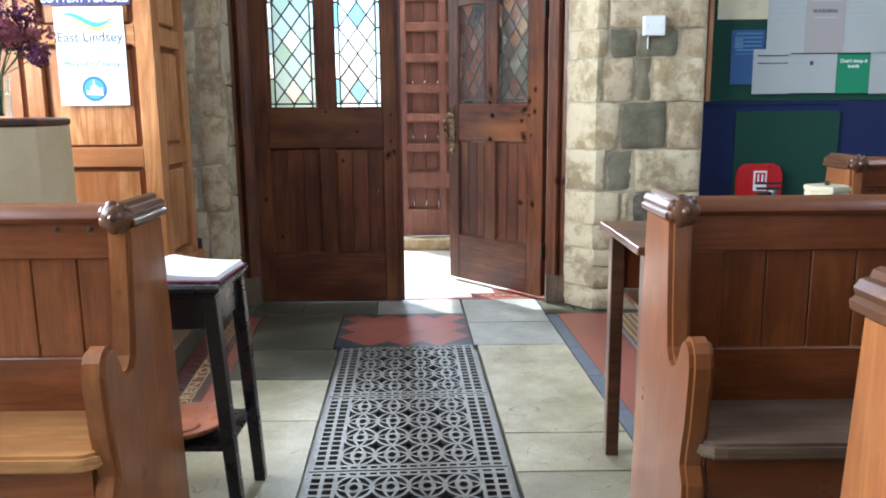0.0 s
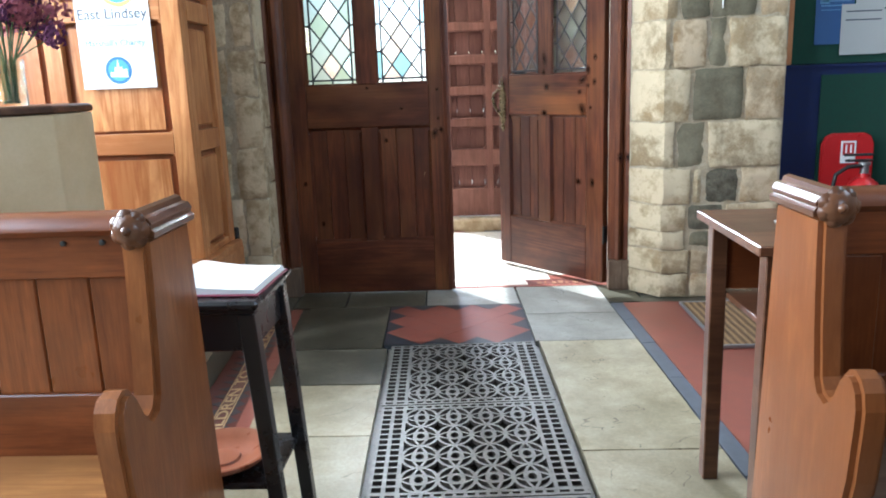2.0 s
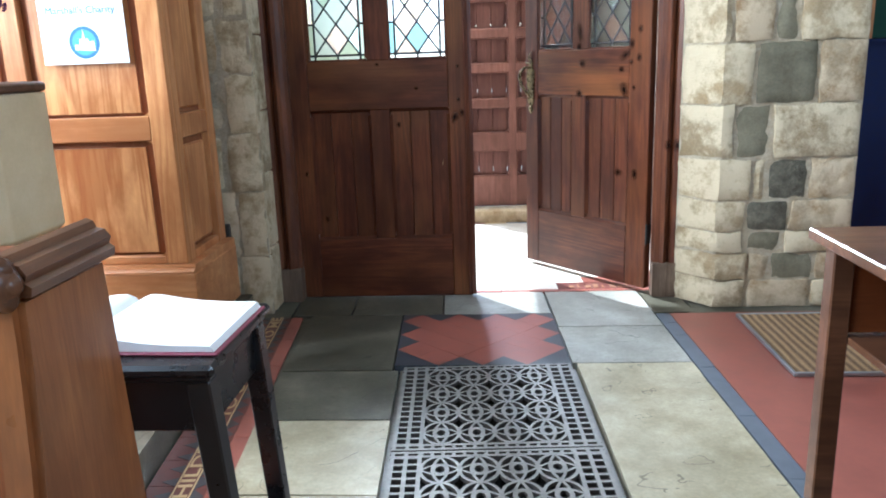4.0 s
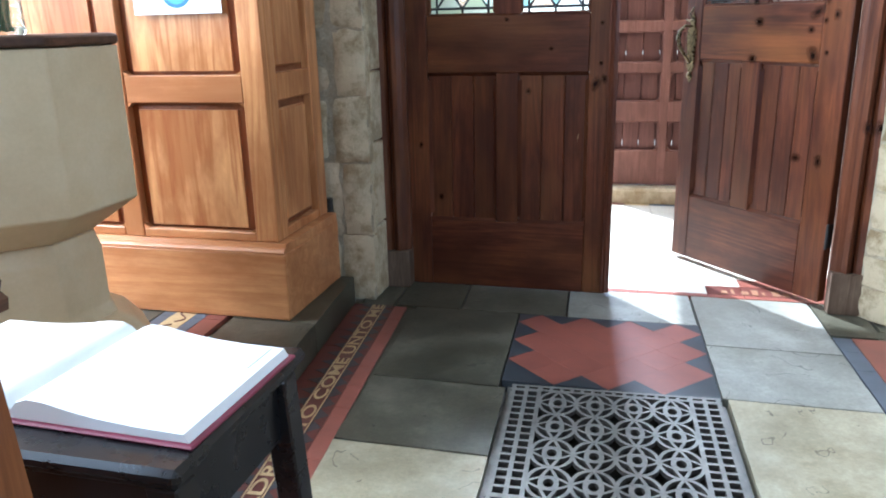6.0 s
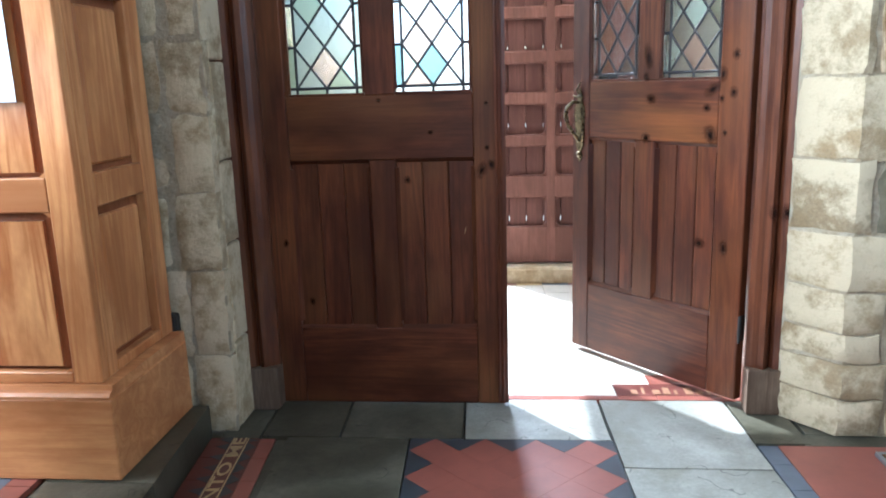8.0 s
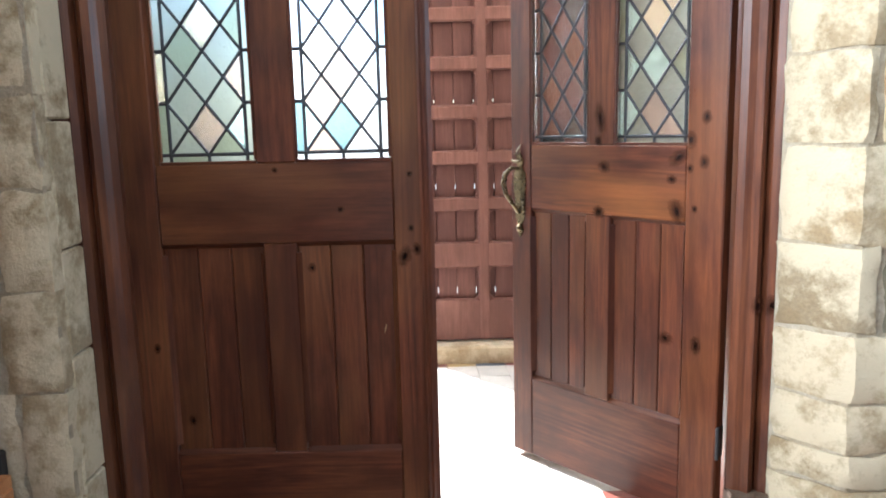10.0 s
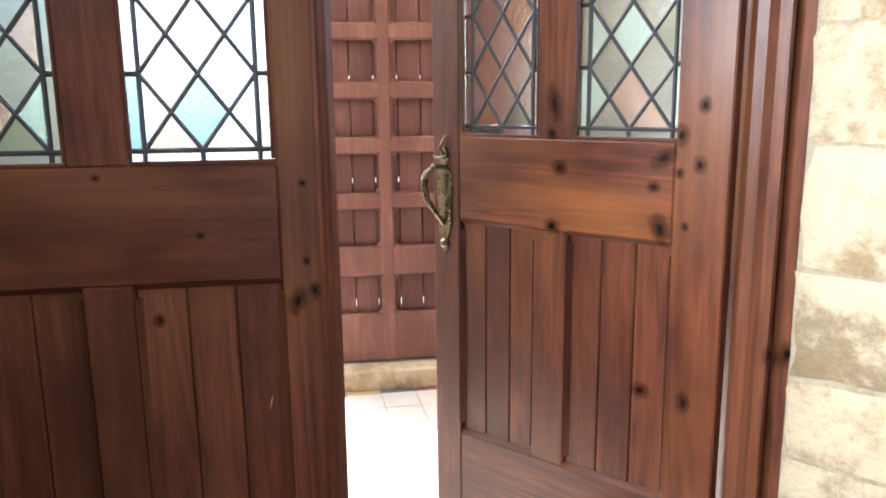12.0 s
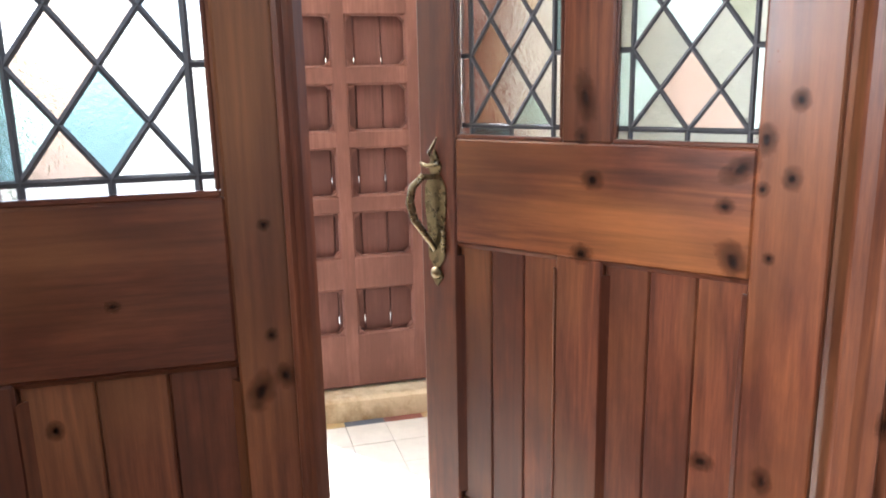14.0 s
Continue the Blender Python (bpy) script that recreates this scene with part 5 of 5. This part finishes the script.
# Left flags painted darker for shade, right ones lighter for the porch light.
for x0, x1, y0, y1, m in ((-0.90, -0.604, 7.05, 7.40, flag_grey_shaded), (-0.604, -0.15, 7.05, 7.40, flag_grey_shaded), (-0.15, 0.375, 7.05, 7.40, flag_lit), (0.378, 0.86, 6.86, 7.40, flag_lit), (0.378, 0.86, 6.43, 6.86, flag_lit), (0.86, 1.05, 7.04, 7.40, flag_grey_shaded), (-1.05, -0.90, 7.03, 7.40, flag_grey_shaded),
                          (-0.80, -0.345, 6.37, 7.05, flag_grey_shaded), (-0.80, -0.318, 5.94, 6.37, flag_grey_shaded), (-0.80, -0.318, 5.47, 5.94, flag_m), (-0.80, -0.318, 4.85, 5.47, flag_m), (-0.80, -0.318, 4.2, 4.85, flag_m), (-0.80, -0.318, 3.5, 4.2, flag_m),
                          (0.395, 0.86, 5.34, 6.43, flag_m), (0.395, 0.86, 5.03, 5.34, flag_m), (0.395, 0.86, 4.55, 5.03, flag_m), (0.395, 0.86, 3.8, 4.55, flag_m), (0.395, 0.86, 3.1, 3.8, flag_m)):
    slab(x0, x1, y0, y1, 0.0, m)
for i in range(5):
    for j in range(8):
        slab(-0.80 - 0.68 * (i + 1), -0.80 - 0.68 * i, 3.55 - 0.8 * (j + 1), 3.55 - 0.8 * j, 0.0, flag_m)
        if j < 7:
            slab(0.395 + 0.8 * i, 0.395 + 0.8 * (i + 1), 3.1 - 0.8 * (j + 1), 3.1 - 0.8 * j, 0.0, flag_m)
for j in range(8):
    slab(-0.80, -0.318, 3.5 - 0.8 * (j + 1), 3.5 - 0.8 * j, 0.0, flag_m)
for i in range(4):
    slab(0.86 + 0.9 * i, 0.86 + 0.9 * (i + 1), 3.1, 4.0, 0.0, flag_m)
    slab(-1.09 - 0.75 * (i + 1), -1.09 - 0.75 * i, 3.55, 4.45, 0.0, flag_m)

# red tiled stretch with its slate edge
k, y = 0, 7.03
while y > 4.0:
    d = (0.13, 0.16, 0.36, 0.42, 0.4)[min(k, 4)]
    slab(0.862, 0.93, y - d, y, -0.001, slate, "slate_tile", gap=0.0015, wob=0.002, deep=0.03)
    y -= d
    k += 1
part("red_paving", box(bmesh.new(), 0.931, 4.0, -0.04, 4.0, 7.03, -0.002, shear=SK), red_tile, floor, "smooth red tiled stretch")
slab(1.02, 1.76, 7.03, 7.12, -0.002, flag_grey_shaded, sk=0)
slab(1.052, 1.17, 7.12, 7.32, -0.003, flag_grey_shaded, sk=0)

# tile panel before the doors: red tiles set cornerwise with black points
RX0, RX1, RY0, RY1 = -0.343, 0.377, 6.418, 7.048


def tile(points, material, parent=floor, z=0.0, name="tile", shrink=0.012, sk=SK):
    cx, cy = sum(p[0] for p in points) / len(points), sum(p[1] for p in points) / len(points)
    pts = [(cx + (x - cx) * (1 - shrink) + sk * (7 - y), cy + (y - cy) * (1 - shrink)) for x, y in points]
    return part(name, prism(pts, z - 0.02, z - 0.001 + rs.uniform(-0.0006, 0.0006), "z"), material, parent)


dx, dy = (RX1 - RX0) / 8, (RY1 - RY0) / 7
U = lambda i, j: (RX0 + i * dx, RY1 - j * dy)
diamond = lambda i, j: [U(i - 1, j), U(i, j + 1), U(i + 1, j), U(i, j - 1)]
for i, j in [(i, j) for j in (1, 3, 5) for i in (1, 3, 5, 7)] + [(i, j) for j in (2, 4, 6) for i in (2, 4, 6)]:
    tile(diamond(i, j), red_tile, shrink=0.004)
points = [[U(0, 0), U(1, 0), U(0, 1)], [U(8, 0), U(8, 1), U(7, 0)], [U(0, 5), U(2, 7), U(0, 7)], [U(8, 5), U(8, 7), U(6, 7)]]
points += [[U(i - 1, 0), U(i, 1), U(i + 1, 0)] for i in (2, 4, 6)] + [[U(i - 1, 7), U(i, 6), U(i + 1, 7)] for i in (3, 5)]
points += [[U(0, j - 1), U(1, j), U(0, j + 1)] for j in (2, 4)] + [[U(8, j - 1), U(7, j), U(8, j + 1)] for j in (2, 4)]
for p in points:
    tile(p, black_tile, shrink=0.008)
part("tile_bed", box(bmesh.new(), RX0, RY0, -0.044, RX1, RY1, -0.012, shear=SK), black_tile, floor)

# lettered tile border beside the platform, which runs out of line with the grating
SL = 0.088
YS0, YS1 = 4.45, 7.03
for a, b, m in ((-0.893, -0.838, red_tile), (-1.08, -0.996, maroon_tile)):
    y = YS0
    while y < YS1 - 0.01:
        e = min(y + 0.152, YS1)
        tile([(a, y), (b, y), (b, e), (a, e)], m, sk=SL)
        y = e
y = YS0
while y < YS1 - 0.01:
    e = min(y + 0.075, YS1)
    tile([(-0.934, y), (-0.894, (y + e) / 2), (-0.934, e)], black_tile, sk=SL)
    tile([(-0.934, y), (-0.894, y), (-0.894, (y + e) / 2)], maroon_tile, sk=SL)
    tile([(-0.934, e), (-0.894, (y + e) / 2), (-0.894, e)], maroon_tile, sk=SL)
    tile([(-0.998, (y + e) / 2 - 0.024), (-1.045, (y + e) / 2), (-0.998, (y + e) / 2 + 0.024)], black_tile, z=0.0016, sk=SL)
    y = e
part("letter_tiles", box(bmesh.new(), -0.995, YS0, -0.03, -0.935, YS1, -0.001, shear=SL), maroon_tile, floor, "brown tiles lettered in buff capitals")
for x in (-0.994, -0.940):
    part("buff_line", box(bmesh.new(), x, YS0, -0.002, x + 0.004, YS1, 0.0006, shear=SL), ivory, floor)
words = lettering("word", "CHILDREN TO COME UNTO ME", 0.060, pose(-0.945 + SL * 0.8, 6.2, 0.0002, 0, 0, 90 + math.degrees(SL)), ivory, floor, 0.0008)
words.scale.x = 1.67 / words.dimensions.x
part("border_fill", box(bmesh.new(), -0.836, 4.45, -0.04, -0.745, 7.03, -0.006, shear=0.06), flag_grey_shaded, floor)

# raised platform under font and cupboard
platform = thing("font_platform", box(bmesh.new(), -4.15, 4.46, -0.04, -1.10, 7.06, PLAT - 0.045, shear=SK), mortar, "raised platform of grey-green stone flags", "platform", kind="structure")
y = 7.06
for d in (0.55, 0.6, 0.75, 0.7):
    slab(-1.43, -1.083, y - d, y, PLAT, flag_grey_shaded, parent=platform, deep=0.13, sk=SL)
    y -= d
for a, b, m in ((-1.515, -1.432, red_tile), (-1.565, -1.517, slate), (-1.655, -1.566, ivory), (-1.705, -1.656, slate)):
    y = 4.5
    while y < 7.05:
        e = min(y + 0.152, 7.055)
        tile([(a, y), (b, y), (b, e), (a, e)], m, platform, PLAT)
        y = e
for q in range(16):
    yy = 4.6 + 0.152 * q
    part("scroll", tube([(-1.61 + 0.026 * math.sin(t) + SK * (7 - yy), yy + 0.02 * t, PLAT - 0.0005) for t in np.linspace(0, 6.3, 14)], 0.004, 5), maroon_tile, platform)
for i in range(4):
    for j in range(3):
        slab(-1.707 - 0.6 * (i + 1), -1.707 - 0.6 * i, 4.5 + 0.85 * j, 4.5 + 0.85 * (j + 1), PLAT, flag_grey_shaded, parent=platform)

# threshold and porch tiles
# Tiles turn pale where sun glare washes them out, coloured where it stops.
for i in range(14):
    tile([(-1.06 + 0.152 * i, 7.402), (-1.06 + 0.152 * (i + 1), 7.402), (-1.06 + 0.152 * (i + 1), 7.44), (-1.06 + 0.152 * i, 7.44)], red_tile)
    for lo, hi, m in ((7.44, 7.56, maroon_tile if i > 9 else sunlit_tile), (7.56, 7.66, red_tile if i > 10 else sunlit_tile), (7.66, 7.76, red_tile if i > 11 else sunlit_tile)):
        tile([(-1.06 + 0.152 * i, lo), (-1.06 + 0.152 * (i + 1), lo), (-1.06 + 0.152 * (i + 1), hi), (-1.06 + 0.152 * i, hi)], m)
for k in range(8):
    x = 0.50 + 0.043 * k
    part("inlay", boxed(x, 7.455, -0.0015, x + (0.026, 0.012, 0.03)[k % 3], 7.465 + 0.055 * (0.6 + 0.4 * (k % 2)), 0.0004), faded_inlay, floor)
for i in range(16):
    for j in range(9):
        tile([(-1.3 + 0.16 * i, 7.76 + 0.17 * j), (-1.3 + 0.16 * (i + 1), 7.76 + 0.17 * j), (-1.3 + 0.16 * (i + 1), 7.76 + 0.17 * (j + 1)), (-1.3 + 0.16 * i, 7.76 + 0.17 * (j + 1))], ((slate, red_tile, gold_tile)[(i + j) % 3] if j > 7 else sunlit_tile), porch_floor)


# ---- wall stones ----
def splay(x):
    """How far the entrance quoins fall back towards the door frame."""
    return max(0.0, 1.14 - x) * 1.2 if x > 0 else 0.0


def block(x0, x1, z0, z1, material, y=7.10, deep=0.05, jag=0.011, gap=0.005):
    """A squared wall stone, its face rounded at the edges and roughly dressed."""
    nx, nz = max(2, int((x1 - x0) / 0.028)), max(2, int((z1 - z0) / 0.028))
    bm, seed = bmesh.new(), rs.uniform(0, 90)
    grid = []
    push = rs.uniform(-0.006, 0.006)
    for j in range(nz + 1):
        row = []
        for i in range(nx + 1):
            x, z = x0 + gap + (x1 - x0 - 2 * gap) * i / nx, z0 + gap + (z1 - z0 - 2 * gap) * j / nz
            edge = i in (0, nx) or j in (0, nz)
            corner = i in (0, nx) and j in (0, nz)
            n1 = noise.noise((x * 9 + seed, z * 9, 2.0)) + 0.45 * noise.noise((x * 34 + seed, z * 34, 2.0))
            if edge:
                k = jag * (1.6 if corner else 1.0)
                x += k * noise.noise((x * 17, z * 17, seed)) + (k * 0.4 if i == 0 else -k * 0.4 if i == nx else 0)
                z += k * noise.noise((x * 17, z * 17, seed + 5))
            row.append(bm.verts.new((x, y + push + 0.008 * n1 + (0.009 if edge else 0) + splay(x), z)))
        grid.append(row)
    for j in range(nz):
        for i in range(nx):
            bm.faces.new((grid[j][i], grid[j][i + 1], grid[j + 1][i + 1], grid[j + 1][i]))
    rim = [grid[0][i] for i in range(nx)] + [grid[j][nx] for j in range(nz)] + [grid[nz][i] for i in range(nx, 0, -1)] + [grid[j][0] for j in range(nz, 0, -1)]
    back = [bm.verts.new((v.co.x, y + deep + splay(v.co.x), v.co.z)) for v in rim]
    for k in range(len(rim)):
        bm.faces.new((rim[k], rim[(k + 1) % len(rim)], back[(k + 1) % len(rim)], back[k]))
    bm.faces.new(back)
    ob = new("stone", mesh_of("stone", bm, material, True))
    ob.parent = wall_north
    return ob


P, T, G, R = pale_stone, tan_stone, dark_stone, rough_stone
A = 0.995
COURSES = [
    (0.0, 0.135, [(A, 1.295, P), (1.30, 1.60, T), (1.60, 1.765, P)]),
    (0.135, 0.268, [(A, 1.30, P), (1.30, 1.405, T), (1.405, 1.61, G), (1.61, 1.765, T)]),
    (0.268, 0.37, [(A, 1.275, P), (1.275, 1.455, G), (1.455, 1.765, P)]),
    (0.37, 0.52, [(A, 1.28, P), (1.28, 1.475, R), (1.475, 1.765, T)]),
    (0.52, 0.715, [(A, 1.30, P), (1.30, 1.36, P), (1.36, 1.555, R), (1.555, 1.765, T)]),
    (0.715, 0.96, [(A, 1.21, P), (1.21, 1.375, G), (1.375, 1.765, P)]),
    (0.96, 1.235, [(A, 1.285, P), (1.29, 1.56, G), (1.56, 1.765, T)]),
    (1.235, 1.485, [(A, 1.175, P), (1.175, 1.36, T), (1.36, 1.46, G), (1.46, 1.765, P)]),
    (1.485, 1.645, [(A, 1.21, P), (1.21, 1.37, G), (1.37, 1.61, G), (1.61, 1.765, T)]),
    (1.645, 1.83, [(A, 1.20, P), (1.20, 1.765, T)]),
    (1.83, 2.06, [(A, 1.36, P), (1.36, 1.765, P)]),
    (2.06, 2.30, [(A, 1.25, P), (1.25, 1.765, T)]),
]
for z0, z1, row in COURSES:
    for x0, x1, m in row:
        block(x0, x1, z0, z1, m, 7.104 if m is R else 7.102 if m is G else 7.097)
for z0, z1, mid in ((0.0, 0.30, -1.15), (0.30, 0.62, -1.13), (0.62, 0.90, -1.16), (0.90, 1.17, -1.14), (1.17, 1.42, -1.155), (1.42, 1.66, -1.13), (1.66, 1.9, -1.15), (1.9, 2.3, -1.14)):
    block(mid, -0.995, z0, z1, P, 7.078, 0.07, gap=0.002)
    block(mid - 0.19, mid, z0, z1, rs.choice([P, T]), 7.082, 0.06, gap=0.002)
    block(mid - 0.5, mid - 0.19, z0, z1, rs.choice([G, T]), 7.10)
def pointing(x0, x1, z0, z1, y):
    """Lime mortar smeared nearly flush between the stones."""
    bm, nx, nz = bmesh.new(), int((x1 - x0) / 0.025), int((z1 - z0) / 0.025)
    lift = lambda x, z: splay(x) + y + 0.0045 * noise.noise((x * 7, z * 7, 4.0)) + 0.003 * noise.noise((x * 31, z * 31, 8.0))
    rows = [[bm.verts.new((x, lift(x, z), z)) for x in np.linspace(x0, x1, nx)] for z in np.linspace(z0, z1, nz)]
    for a, b in zip(rows, rows[1:]):
        for i in range(nx - 1):
            bm.faces.new((a[i], a[i + 1], b[i + 1], b[i]))
    rim = rows[0] + [r[-1] for r in rows[1:-1]] + rows[-1][::-1] + [r[0] for r in rows[-2:0:-1]]
    back = [bm.verts.new((v.co.x, 7.14 + splay(v.co.x), v.co.z)) for v in rim]
    for k in range(len(rim)):
        bm.faces.new((rim[k], rim[(k + 1) % len(rim)], back[(k + 1) % len(rim)], back[k]))
    bm.faces.new(back)
    part("pointing", bm, mortar, wall_north, smooth=True)


pointing(1.002, 1.762, 0.0, 2.3, 7.1140)
part("pier_core", boxed(-1.64, 7.088, 0.0, -1.004, 7.1085, 2.3), mortar, wall_north)
# reveals beside the frame
for z0, z1 in ((0.0, 0.33), (0.33, 0.70), (0.70, 1.0), (1.0, 1.35), (1.35, 1.7), (1.7, 2.3)):
    part("stone", boxed(-1.075, 7.135, z0 + 0.003, -0.998, 7.266, z1 - 0.003, bevel=0.006), pale_stone, wall_north)
